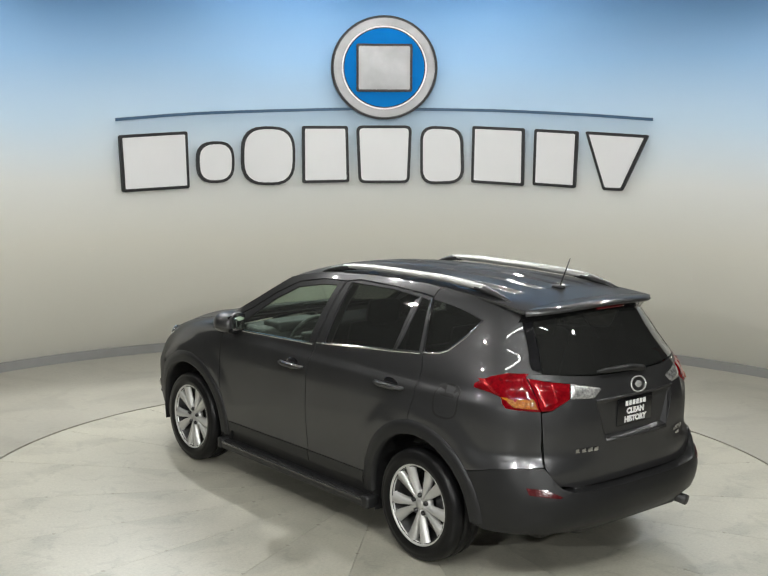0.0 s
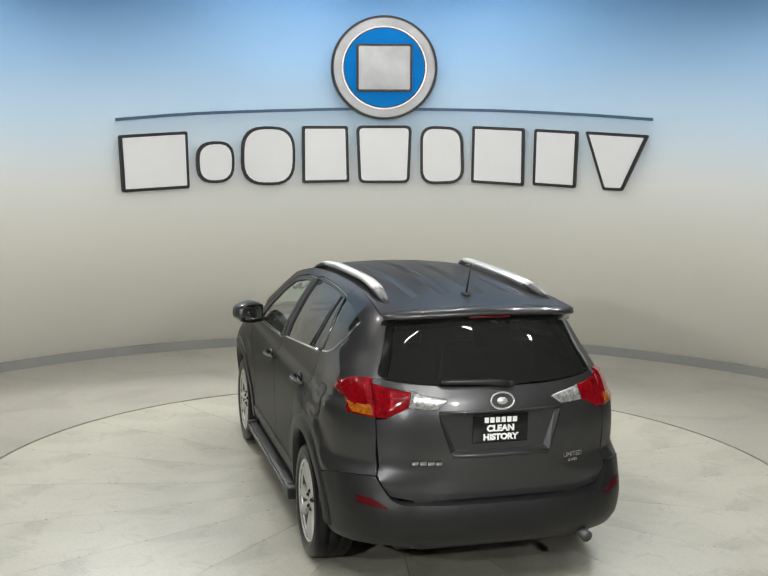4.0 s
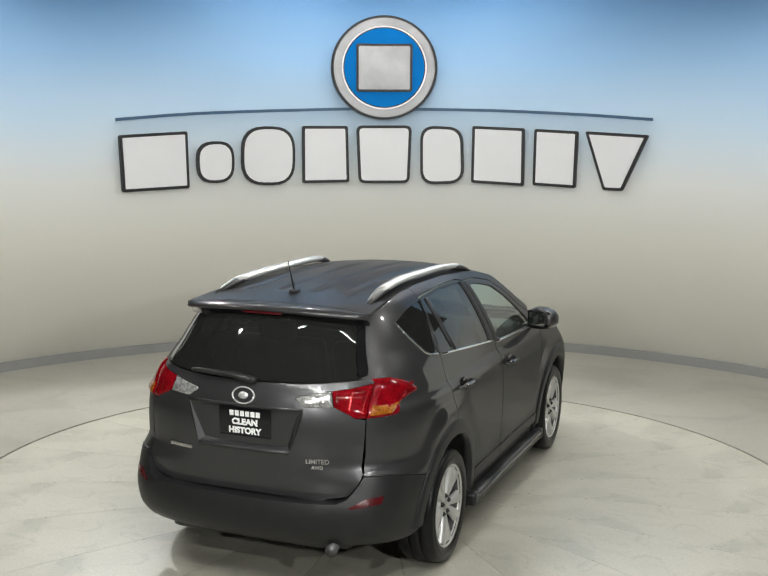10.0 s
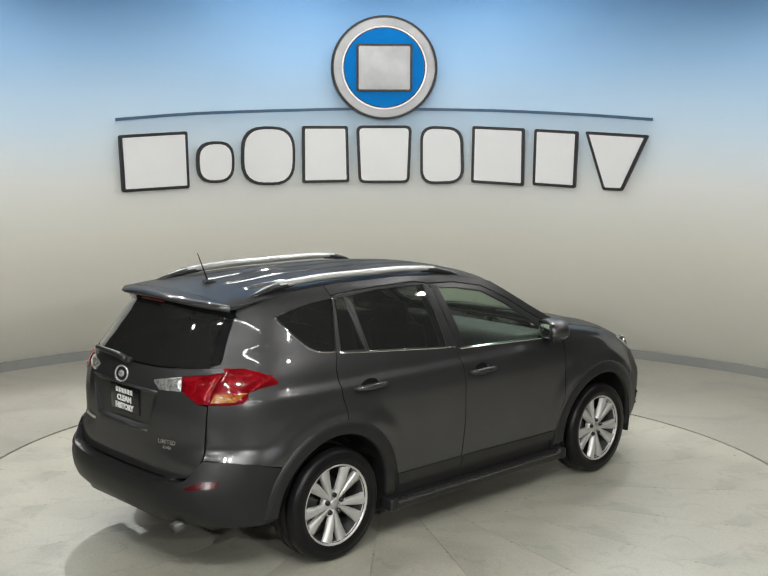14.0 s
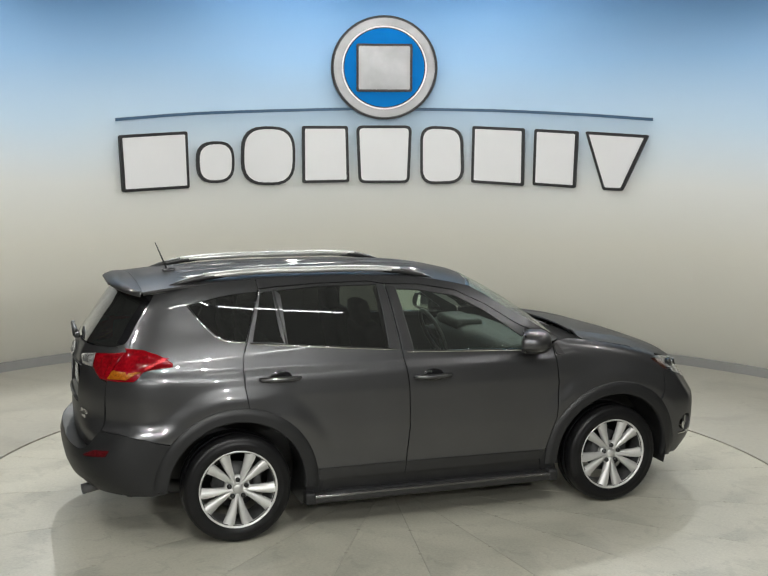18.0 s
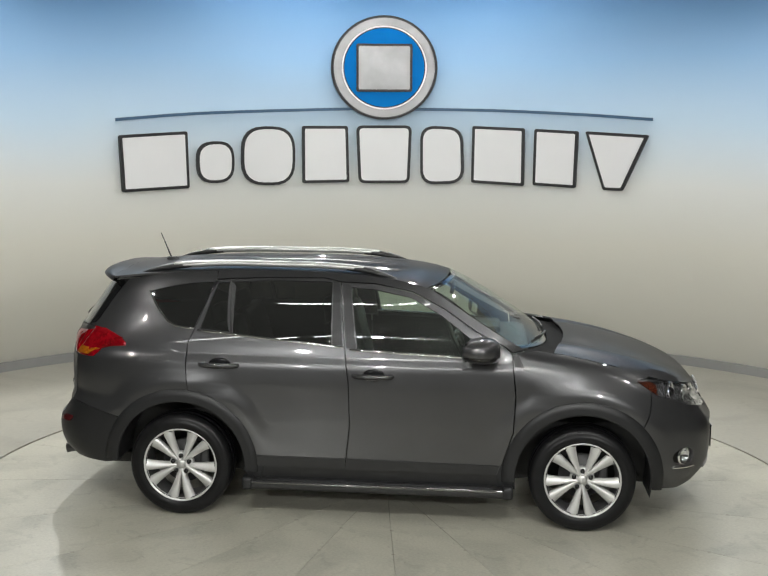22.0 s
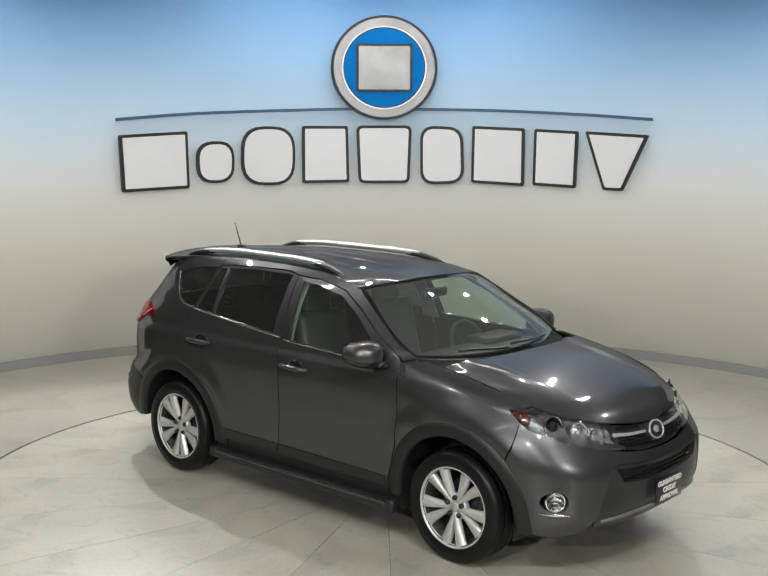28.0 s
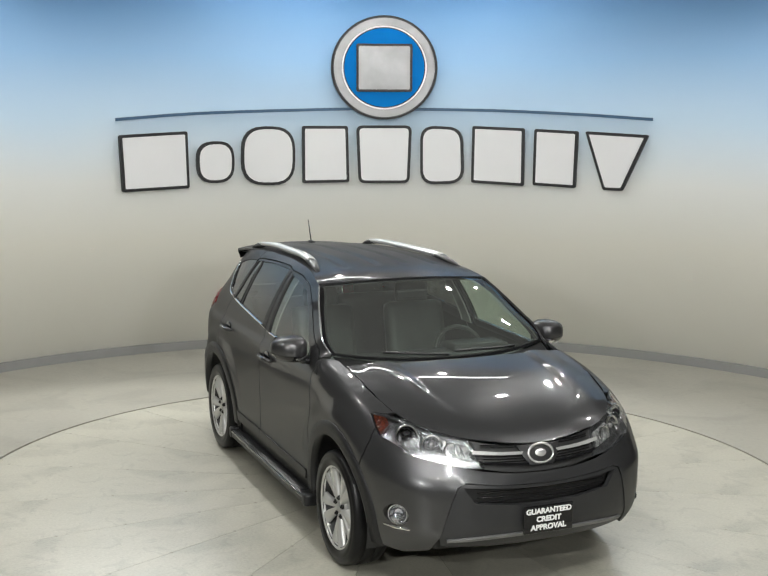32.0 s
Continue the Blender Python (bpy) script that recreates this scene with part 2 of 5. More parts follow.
def sweep(points, rad, sides=8, bm=None, flat=1.0, up=(0, 0, 1)):
    """A rod of given radius (a number, or one a point) along a line of points; flat squeezes it along up."""
    one = bmesh.new()
    pts = [Vector(p) for p in points]
    rings = []
    for i, p in enumerate(pts):
        d = (pts[min(i + 1, len(pts) - 1)] - pts[max(i - 1, 0)]).normalized()
        s = d.cross(Vector(up)).normalized()
        u = s.cross(d)
        r = rad[i] if isinstance(rad, (list, tuple)) else rad
        rings.append([one.verts.new(p + s * r * math.cos(a) + u * r * flat * math.sin(a)) for a in (2 * math.pi * (k + 0.5) / sides for k in range(sides))])
    for a, b in zip(rings, rings[1:]):
        for k in range(sides):
            one.faces.new((a[k], a[(k + 1) % sides], b[(k + 1) % sides], b[k]))
    one.faces.new(rings[0][::-1])
    one.faces.new(rings[-1])
    bmesh.ops.recalc_face_normals(one, faces=one.faces[:])
    return merge(bm, one)


def curve(*knots):
    """A smooth function through (x, y) knots."""
    xs = [k[0] for k in knots]
    ys = [k[1] for k in knots]
    n = len(xs)
    d = [(ys[i + 1] - ys[i]) / (xs[i + 1] - xs[i]) for i in range(n - 1)]
    t = [d[0]] + [0 if d[i - 1] * d[i] <= 0 else 2 * d[i - 1] * d[i] / (d[i - 1] + d[i]) for i in range(1, n - 1)] + [d[-1]]

    def f(x):
        x = min(max(x, xs[0]), xs[-1])
        i = 0
        while i < n - 2 and x > xs[i + 1]:
            i += 1
        h = xs[i + 1] - xs[i]
        u = (x - xs[i]) / h
        return ((1 + 2 * u) * (1 - u) ** 2 * ys[i] + u * (1 - u) ** 2 * h * t[i] + u * u * (3 - 2 * u) * ys[i + 1] + u * u * (u - 1) * h * t[i + 1])
    return f


def ease(a, b, x):
    u = min(max((x - a) / (b - a), 0), 1)
    return u * u * (3 - 2 * u)


# ---- the hall ----
WC, WR, WH = (0.06, -0.05), 5.48, 5.9   # the round stage wall: centre and radius; height of the hall
TALL, LOW = 4.7, 2.6                     # the stage wall's tall middle, bearing the overlay's blue, and its wings
HALL_X, HALL_N, HALL_S = 8.6, 8.6, -11.6


def wall_line(a0=0.0, a1=180.0, off=0.0, n=72):
    """Plan of the stage wall's inner face from one bearing to another; off moves it outwards."""
    return [(WC[0] + (WR + off) * math.cos(radians(a0 + (a1 - a0) * i / n)), WC[1] + (WR + off) * math.sin(radians(a0 + (a1 - a0) * i / n))) for i in range(n + 1)]


def strip(inner, outer, z0, z1, name, material, parent=None, label=""):
    """A wall of some thickness between two plan lines."""
    bm = bmesh.new()
    rows = []
    for line, z in ((inner, z0), (inner, z1), (outer, z1), (outer, z0)):
        rows.append([bm.verts.new((x, y, z)) for x, y in line])
    for a, b in zip(rows, rows[1:] + rows[:1]):
        for i in range(len(a) - 1):
            bm.faces.new((a[i], a[i + 1], b[i + 1], b[i]))
    bmesh.ops.recalc_face_normals(bm, faces=bm.faces[:])
    return part(name, bm, material, parent, label, smooth=False)


def hall():
    for name, a0, a1, top, label in (("wall_north", 39, 141, TALL, "curved white studio wall with an overlay's blue fade in its colour"), ("wall_east", 24, 39, LOW, "low white wing of the curved studio wall"),
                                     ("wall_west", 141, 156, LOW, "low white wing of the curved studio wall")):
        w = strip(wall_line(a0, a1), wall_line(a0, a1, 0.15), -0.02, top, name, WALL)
        for f in w.data.polygons:
            f.use_smooth = abs(f.normal.z) < 0.5 and f.area > 0.3
        tagged(w, label, "wall", kind="structure")
    b = strip(wall_line(24, 156, -0.022), wall_line(24, 156, -0.002), 0.0, 0.102, "baseboard", SKIRT)
    tagged(b, "low grey skirting along the curved wall", "baseboard", kind="structure")
    for name, size, at in (("hall_wall_south", (2 * HALL_X, 0.15, WH), (0, HALL_S, WH / 2)), ("hall_wall_north", (2 * HALL_X, 0.15, WH), (0, HALL_N, WH / 2)),
                           ("hall_wall_east", (0.15, HALL_N - HALL_S + 0.15, WH), (HALL_X + 0.08, (HALL_N + HALL_S) / 2, WH / 2)),
                           ("hall_wall_west", (0.15, HALL_N - HALL_S + 0.15, WH), (-HALL_X - 0.08, (HALL_N + HALL_S) / 2, WH / 2))):
        tagged(part(name, rbox(size, at, 0), HALL_DARK, smooth=False), "plain dark wall closing the hall", "wall", kind="structure")
    bm = rbox((2 * HALL_X + 0.4, HALL_N - HALL_S + 0.3, 0.12), (0, (HALL_N + HALL_S) / 2, WH + 0.07), 0)
    tagged(part("ceiling", bm, CEIL, smooth=False), "dark hall ceiling", "ceiling", kind="structure")
    # floor with a round hole for the turntable
    bm = bmesh.new()
    n = 160
    rim = [bm.verts.new((3.068 * math.cos(2 * math.pi * i / n), 3.068 * math.sin(2 * math.pi * i / n), 0)) for i in range(n)]
    low = [bm.verts.new((v.co.x, v.co.y, -0.06)) for v in rim]
    out = []
    for i in range(n):
        a = 2 * math.pi * i / n
        c, s = math.cos(a), math.sin(a)
        k = min(9.0 / max(abs(c), 1e-6), 12.0 / max(abs(s), 1e-6))
        out.append(bm.verts.new((k * c, k * s, 0)))
    for i in range(n):
        j = (i + 1) % n
        bm.faces.new((rim[i], out[i], out[j], rim[j]))
        bm.faces.new((rim[i], rim[j], low[j], low[i]))
    tagged(part("floor", bm, FLOOR, smooth=False), "smooth pale concrete floor round the turntable", "floor", kind="structure")
    bm = lathe([(0, -0.061), (3.2, -0.061)], 64)
    tagged(part("pit_floor", bm, GROOVE, smooth=False), "dark pit under the turntable", "floor", kind="structure")
    # ceiling lights: rows of tubes
    first = None
    for y in (-6.3, -3.5, 4.3):
        for x in (-3.3, -1.1, 1.1, 3.3) if y < -5 else (-1.1, 1.1):
            if first is None:
                first = new("tube_light")
                first.location = (x, y, 5.15)
                tagged(first, "long white fluorescent tube light hung under the ceiling", "ceiling light", "hall tube lights")
                part("housing", rbox((2.0, 0.12, 0.05), (0, 0, 0.03), 0.01), METAL, first)
                bm = sweep([(-0.95, 0, -0.02), (0.95, 0, -0.02)], 0.02, 10)
                part("tube", bm, TUBE, first, "lit white tube")
                for e in (-0.8, 0.8):
                    part("hanger", rbox((0.012, 0.012, WH - 5.2), (e, 0, 0.05 + (WH - 5.2) / 2), 0), METAL, first)
            else:
                copy_thing(first, pose(x, y, 5.15))
    # the spotlights' bodies; the smaller heads shine by their lit lenses
    heads = [((x, y, 5.0), (0.3 * x, 0.0, 0.8)) for x, y in ((-3.6, 3.1), (3.6, 3.1), (-0.9, 4.9), (0.9, 4.9), (-1.9, 2.5), (1.9, 2.5), (0.0, 3.4), (-4.7, 0.6), (4.7, 0.6), (-4.2, -2.6), (4.2, -2.6), (0.0, -7.2))]
    for eye, target, lit in [(s[0], s[1], False) for s in SPOTS] + [(*h, True) for h in heads]:
        s = new("spotlight")
        s.matrix_world = look(eye, target)
        tagged(s, "black metal spotlight hung under the ceiling", "spotlight", "hall spotlights")
        part("body", lathe([(0.05, 0.34), (0.09, 0.32), (0.10, 0.10), (0.13, 0.02), (0.125, 0.02), (0.095, 0.1), (0.06, 0.12)], 24), BLACK, s)
        if lit:
            part("lens", lathe([(0, 0.055), (0.062, 0.055), (0.072, 0.06)], 20), LAMP_GLOW, s, "bright white lens")
        up = s.matrix_world.inverted().to_3x3() @ Vector((0, 0, 1))
        part("bracket", sweep([up * 0.09 + Vector((0, 0, 0.2)), Vector((0, 0, 0.2)) + up * (WH - eye[2])], 0.015, 6, up=(1, 0, 0)), METAL, s)


hall()


def turntable():
    """A round table of wedge plates with dark joints and bolt heads."""
    t = new("turntable")
    tagged(t, "round pale turntable of wedge plates set into the floor", "turntable", kind="thing")
    wedges = 20
    step = 360 / wedges
    a0 = 190.2 - 93.2  # one joint's angle, in the table's own frame
    half = 0.0014
    bm = bmesh.new()
    n = 8
    ring = []
    inner = [0.30, 1.0, 1.8, 2.5, 3.04, 3.05]
    for r in inner:
        gap = math.degrees(half / r)
        ring.append([(r, gap + (step - 2 * gap) * i / n) for i in range(n + 1)])
    grid = []
    for row, r in zip(ring, inner):
        grid.append([bm.verts.new((r * math.cos(radians(a)), r * math.sin(radians(a)), 0.0 if r < 3.045 else -0.004)) for _, a in row])
    for p, q in zip(grid, grid[1:]):
        for i in range(n):
            bm.faces.new((p[i], q[i], q[i + 1], p[i + 1]))
    edge = [v for v in grid[0]] + [g[-1] for g in grid[1:]] + grid[-1][-2::-1] + [g[0] for g in grid[-2:0:-1]]
    lower = [bm.verts.new((v.co.x, v.co.y, -0.03)) for v in edge]
    for i in range(len(edge)):
        j = (i + 1) % len(edge)
        bm.faces.new((edge[i], edge[j], lower[j], lower[i]))
    bmesh.ops.recalc_face_normals(bm, faces=bm.faces[:])
    w = part("plate", bm, DISC, t, smooth=False)
    w.rotation_euler = (0, 0, radians(a0))
    for i in range(1, wedges):
        c = new("plate", w.data)
        c.parent = t
        c.rotation_euler = (0, 0, radians(a0 + i * step))
    part("hub_plate", lathe([(0, 0.0), (0.28, 0.0), (0.295, -0.004), (0.295, -0.03)], 48), DISC, t)
    part("underframe", lathe([(0, -0.032), (3.0, -0.032)], 64), GROOVE, t)
    bolt = None
    for i in range(wedges):
        for r in (1.06, 1.47, 1.98, 2.43, 2.92):
            a = radians(a0 + i * step) + random.uniform(-0.004, 0.004)
            m = pose(r * math.cos(a), r * math.sin(a), 0.0)
            if bolt is None:
                bolt = part("bolt", lathe([(0.0, 0.003), (0.008, 0.003), (0.010, 0.0005), (0.014, 0.0005)], 8), BOLT, t)
                bolt.matrix_basis = m
            else:
                c = new("bolt", bolt.data)
                c.parent = t
                c.matrix_basis = m
    return t


table = turntable()


# ---- the car ----
# Its frame: x forward, y to its left, z up; the origin is on the ground midway between the axles.
AXLE, TRACK, HUB_Z, TYRE_R = 1.33, 0.785, 0.355, 0.356
XF, XR = 1.0, -1.0            # where the front and rear corners begin
NF, MF, NR, MR = 5.4, 2.8, 5.0, 2.5
side_w = curve((0.18, 0.835), (0.30, 0.868), (0.42, 0.882), (0.60, 0.890), (0.80, 0.896), (0.92, 0.897), (1.0, 0.892), (1.045, 0.887), (1.068, 0.881), (1.086, 0.868), (1.098, 0.854), (1.16, 0.838),
               (1.25, 0.806), (1.35, 0.757), (1.45, 0.702), (1.55, 0.636), (1.60, 0.592), (1.64, 0.53), (1.68, 0.44))
nose = curve((0.18, 2.02), (0.28, 2.13), (0.36, 2.20), (0.42, 2.236), (0.50, 2.246), (0.60, 2.248), (0.67, 2.246), (0.71, 2.236), (0.74, 2.216), (0.77, 2.194), (0.84, 2.156),
             (0.92, 2.11), (1.0, 2.03), (1.1, 1.90), (1.2, 1.75))
tail = curve((0.30, -2.17), (0.60, -2.245), (0.80, -2.258), (0.95, -2.262), (1.05, -2.255), (1.15, -2.235), (1.22, -2.205), (1.30, -2.155), (1.40, -2.088),
             (1.50, -2.018), (1.58, -1.955), (1.66, -1.88))
tail_low = curve((0.28, -2.10), (0.36, -2.25), (0.44, -2.32), (0.54, -2.338), (0.60, -2.325), (0.66, -2.29), (0.76, -2.265), (0.90, -2.258))
hood_edge = curve((0.80, 1.20), (0.95, 1.185), (1.13, 1.160), (1.425, 1.105), (1.66, 1.045), (1.87, 0.975), (2.0, 0.92), (2.12, 0.86), (2.3, 0.75))
hood_mid = curve((0.90, 1.195), (1.20, 1.180), (1.45, 1.150), (1.80, 1.065), (2.0, 0.985), (2.08, 0.935), (2.13, 0.885), (2.2, 0.80))
roof_edge = curve((-2.05, 1.555), (-1.90, 1.572), (-1.5, 1.610), (-1.0, 1.634), (-0.5, 1.634), (-0.1, 1.616), (0.1, 1.592), (0.316, 1.545), (0.607, 1.368), (0.93, 1.19))
roof_mid = curve((-2.1, 1.572), (-1.90, 1.604), (-1.5, 1.642), (-1.0, 1.666), (-0.5, 1.670), (0.0, 1.652), (0.2, 1.632), (0.42, 1.588))
top_plan = curve((-2.2, 0.92), (-1.6, 0.955), (-1.0, 0.985), (-0.4, 1.0), (0.3, 0.995), (0.9, 0.98))
FC, RC = 2.6, -2.8            # the s of the nose's and the tail's middle


def half_width(x, z):
    w = side_w(z)
    if z > 1.1:
        w *= 1 + (top_plan(x) - 1) * min(1, (z - 1.1) / 0.25)
    b = ease(0.72, 1.02, x)
    if b > 0:
        e = hood_edge(x)
        u = min(max((z - (e - 0.24)) / 0.24, 0), 1)
        f = side_w(min(z, 0.92)) - 0.15 * (1 - math.sqrt(max(0, 1 - u * u)))
        w = w * (1 - b) + f * b
    if 0.3 < z < 1.05:
        r = math.hypot(abs(x) - AXLE, z - 0.36)
        w += 0.022 * (1 - ease(0.55, 0.67, r)) * ease(0.42, 0.86, z)
    return w


def body(s, z, tail_f=tail):
    """The car's skin: s runs along the side from the tail's middle to the nose's, and past them on the other side."""
    if s > FC:
        p = body(2 * FC - s, z, tail_f)
        return Vector((p.x, -p.y, p.z))
    if s < RC:
        p = body(2 * RC - s, z, tail_f)
        return Vector((p.x, -p.y, p.z))
    if s > XF:
        a = math.pi / 2 * (1 - (s - XF) / (FC - XF))
        x = XF + (nose(z) - XF) * max(math.cos(a), 0) ** (2 / NF)
        return Vector((x, half_width(x, z) * max(math.sin(a), 0) ** (2 / MF), z))
    if s < XR:
        a = math.pi / 2 * (1 - (s - XR) / (RC - XR))
        k = 1 - ease(0.70, 0.80, z)
        x = XR + (tail_f(z) - XR) * max(math.cos(a), 0) ** (2 / (NR + 1.5 * k))
        return Vector((x, half_width(x, z) * max(math.sin(a), 0) ** (2 / (MR + 0.4 * k)), z))
    return Vector((s, half_width(s, z), z))


def body_low(s, z):
    return body(s, z, tail_low)


def sx(x, z, f=body):
    """The s at which the skin at height z has this x."""
    if XR <= x <= XF:
        return x
    lo, hi = (XF, FC) if x > XF else (RC, XR)
    for _ in range(30):
        m = (lo + hi) / 2
        if f(m, z).x < x:
            lo = m
        else:
            hi = m
    return (lo + hi) / 2


def sy(y, z, front, f=body):
    """The s at which the front's (or the tail's) skin has this y; y < 0 is the right-hand side."""
    a, b = (XF, FC) if front else (XR, RC)
    for _ in range(30):
        m = (a + b) / 2
        if f(m, z).y > abs(y):
            a = m
        else:
            b = m
    s = (a + b) / 2
    c = FC if front else RC
    return s if y >= 0 else 2 * c - s


def sides(*pts, f=body):
    return [(sx(x, z, f), z) for x, z in pts]


def ends(front, *pts, f=body):
    return [(sy(y, z, front, f), z) for y, z in pts]


def arc(cx, cz, r, a0, a1, n=14):
    return [(cx + r * math.cos(radians(a0 + (a1 - a0) * i / n)), cz + r * math.sin(radians(a0 + (a1 - a0) * i / n))) for i in range(n + 1)]


def inside(px, py, poly):
    c = np.zeros(len(px), bool)
    n = len(poly)
    for i in range(n):
        x0, y0 = poly[i]
        x1, y1 = poly[i - 1]
        hit = ((y0 > py) != (y1 > py))
        with np.errstate(divide="ignore", invalid="ignore"):
            c ^= hit & (px < (x1 - x0) * (py - y0) / (y1 - y0 + 1e-12) + x0)
    return c


def fill(poly, holes, step):
    """Triangles that fill an outline with holes, with inner points on a grid."""
    from mathutils.geometry import delaunay_2d_cdt
    pts, edges, loops = [], [], []
    for loop in (poly, *holes):
        dense = []
        for i, p in enumerate(loop):
            q = loop[(i + 1) % len(loop)]
            k = max(1, int(math.hypot(q[0] - p[0], q[1] - p[1]) / step + 0.5))
            dense += [(p[0] + (q[0] - p[0]) * j / k, p[1] + (q[1] - p[1]) * j / k) for j in range(k)]
        n0 = len(pts)
        pts += dense
        edges += [(n0 + i, n0 + (i + 1) % len(dense)) for i in range(len(dense))]
        loops.append([n0 + i for i in range(len(dense))])
    xs = np.array([p[0] for p in poly])
    ys = np.array([p[1] for p in poly])
    gx, gy = np.meshgrid(np.arange(xs.min() + step / 2, xs.max(), step), np.arange(ys.min() + step / 2, ys.max(), step))
    gx[1::2] += step / 2
    gx, gy = gx.ravel(), gy.ravel()
    ok = inside(gx, gy, poly)
    for h in holes:
        ok &= ~inside(gx, gy, h)
    b = np.array(pts)
    if len(gx):
        d = np.min((gx[:, None] - b[:, 0]) ** 2 + (gy[:, None] - b[:, 1]) ** 2, axis=1)
        ok &= d > (0.45 * step) ** 2
    pts += list(zip(gx[ok].tolist(), gy[ok].tolist()))
    v, e, f, ov, oe, of = delaunay_2d_cdt([Vector(p) for p in pts], edges, [], 0, 1e-7)
    c = np.array([[sum(v[i].x for i in t) / 3, sum(v[i].y for i in t) / 3] for t in f])
    keep = inside(c[:, 0], c[:, 1], poly)
    for h in holes:
        keep &= ~inside(c[:, 0], c[:, 1], h)
    def area(t):
        a, b2, c2 = (v[i] for i in t)
        return abs((b2 - a).cross(c2 - a))
    tris = [t for t, k in zip(f, keep) if k and area(t) > 2e-6]
    where = {}
    for i, o in enumerate(ov):
        for k in o:
            where[k] = i
    return [(p.x, p.y) for p in v], tris, [[where[i] for i in l] for l in loops]


def skin(poly, fmap=body, holes=(), step=0.05, off=0.0, thick=0.014, side=1, bm=None, bulge=0.0):
    """A sheet on the car's skin: an outline in (s, z), lifted by off, with edges folded inwards by thick; side -1 mirrors it."""
    pts, tris, loops = fill(poly, holes, step)
    one = bmesh.new()
    d = 1e-3

    def at(p):
        a = fmap(*p)
        n = (fmap(p[0] + d, p[1]) - a).cross(fmap(p[0], p[1] + d) - a)
        if n.length < 1e-12:
            n = Vector((1, 0, 0))
        n.normalize()
        if n.dot(a - Vector((max(-1.2, min(1.2, a.x)), 0, 0.7 if a.z < 1.5 else a.z - 0.6))) < 0:
            n = -n
        return a, n
    b = [Vector(pts[i]) for i in loops[0]] if bulge else None
    vs, ns = [], []
    for p in pts:
        a, n = at(p)
        h = 0
        if bulge:
            h = bulge * min(1, min((Vector(p) - q).length for q in b) / 0.04) ** 0.6
        vs.append(one.verts.new(a + n * (off + h)))
        ns.append(n)
    for t in tris:
        try:
            one.faces.new([vs[i] for i in t])
        except ValueError:
            pass
    if thick:
        for loop in loops:
            top = [one.verts.new(vs[i].co) for i in loop]
            low = [one.verts.new(vs[i].co - ns[i] * thick) for i in loop]
            for i in range(len(loop)):
                j = (i + 1) % len(loop)
                one.faces.new((top[i], top[j], low[j], low[i]))
    loose = [v for v in one.verts if not v.link_faces]
    bmesh.ops.delete(one, geom=loose, context="VERTS")
    bmesh.ops.recalc_face_normals(one, faces=one.faces[:])
    big = max(one.faces, key=lambda f: f.calc_area())
    c = big.calc_center_median()
    if big.normal.dot(c - Vector((max(-1.2, min(1.2, c.x)), 0, 0.7 if c.z < 1.5 else 1.0))) < 0:
        bmesh.ops.reverse_faces(one, faces=one.faces[:])
    if side < 0:
        one.transform(Matrix.Diagonal((1, -1, 1, 1)))
        bmesh.ops.reverse_faces(one, faces=one.faces[:])
    return merge(bm, one)


def top_map(mid, edge):
    """The skin seen from above, as (x, fraction of the half width)."""
    def f(x, v):
        e = edge(x)
        return Vector((x, v * half_width(x, e), mid(x) + (e - mid(x)) * abs(v) ** 2.3))
    return f


roof_skin = top_map(roof_mid, roof_edge)


HOOD_FRONT = [(0.0, 0.874), (0.1, 0.877), (0.2, 0.887), (0.3, 0.902), (0.405, 0.916), (0.47, 0.928), (0.55, 0.950), (0.62, 0.970), (0.69, 0.985), (0.745, 0.996)]
hood_front_z = curve(*HOOD_FRONT, (0.90, 1.03))


def hood_width(x):
    e = min(hood_edge(x), 1.16)
    return body(sx(x, e), e).y if x > XF else half_width(x, e)


def hood_skin(x, v):
    """The bonnet, with two pressed ridges; its front edge meets the lamps and the grille."""
    e = hood_edge(x)
    w = hood_width(x)
    z = hood_mid(x) + (e - hood_mid(x)) * abs(v) ** 2.6
    a = abs(v)
    z += 0.012 * ease(0.60, 0.66, a) * (1 - ease(0.72, 0.92, a)) * (1 - ease(1.55, 2.0, x))
    y = a * w
    if x > 1.55 and y < 0.80:
        zb = hood_front_z(y)
        xb = HOOD_X(y)
        zz = hood_mid(xb) + (hood_edge(xb) - hood_mid(xb)) * min(1, y / hood_width(xb)) ** 2.6
        z += (zb - zz) * ease(xb - 0.42, xb, x)
    return Vector((x, v * w, z))


def screen_skin(u, v):
    """The windscreen: u across from -1 to 1, v up from 0 to 1."""
    xe = 0.905 - 0.615 * v
    ze = roof_edge(xe) - 0.012
    ye = half_width(xe, ze) - 0.012
    xc, zc = 1.115 - 0.685 * v, 1.150 + 0.436 * v + 0.030 * math.sin(math.pi * v)
    k = abs(u) ** 2.3
    return Vector((xc + (xe - xc) * k, ye * u, zc + (ze - zc) * k))


HOOD_X = curve(*[(y, body(sy(y, z, True), z).x) for y, z in HOOD_FRONT], (0.9, 1.66))


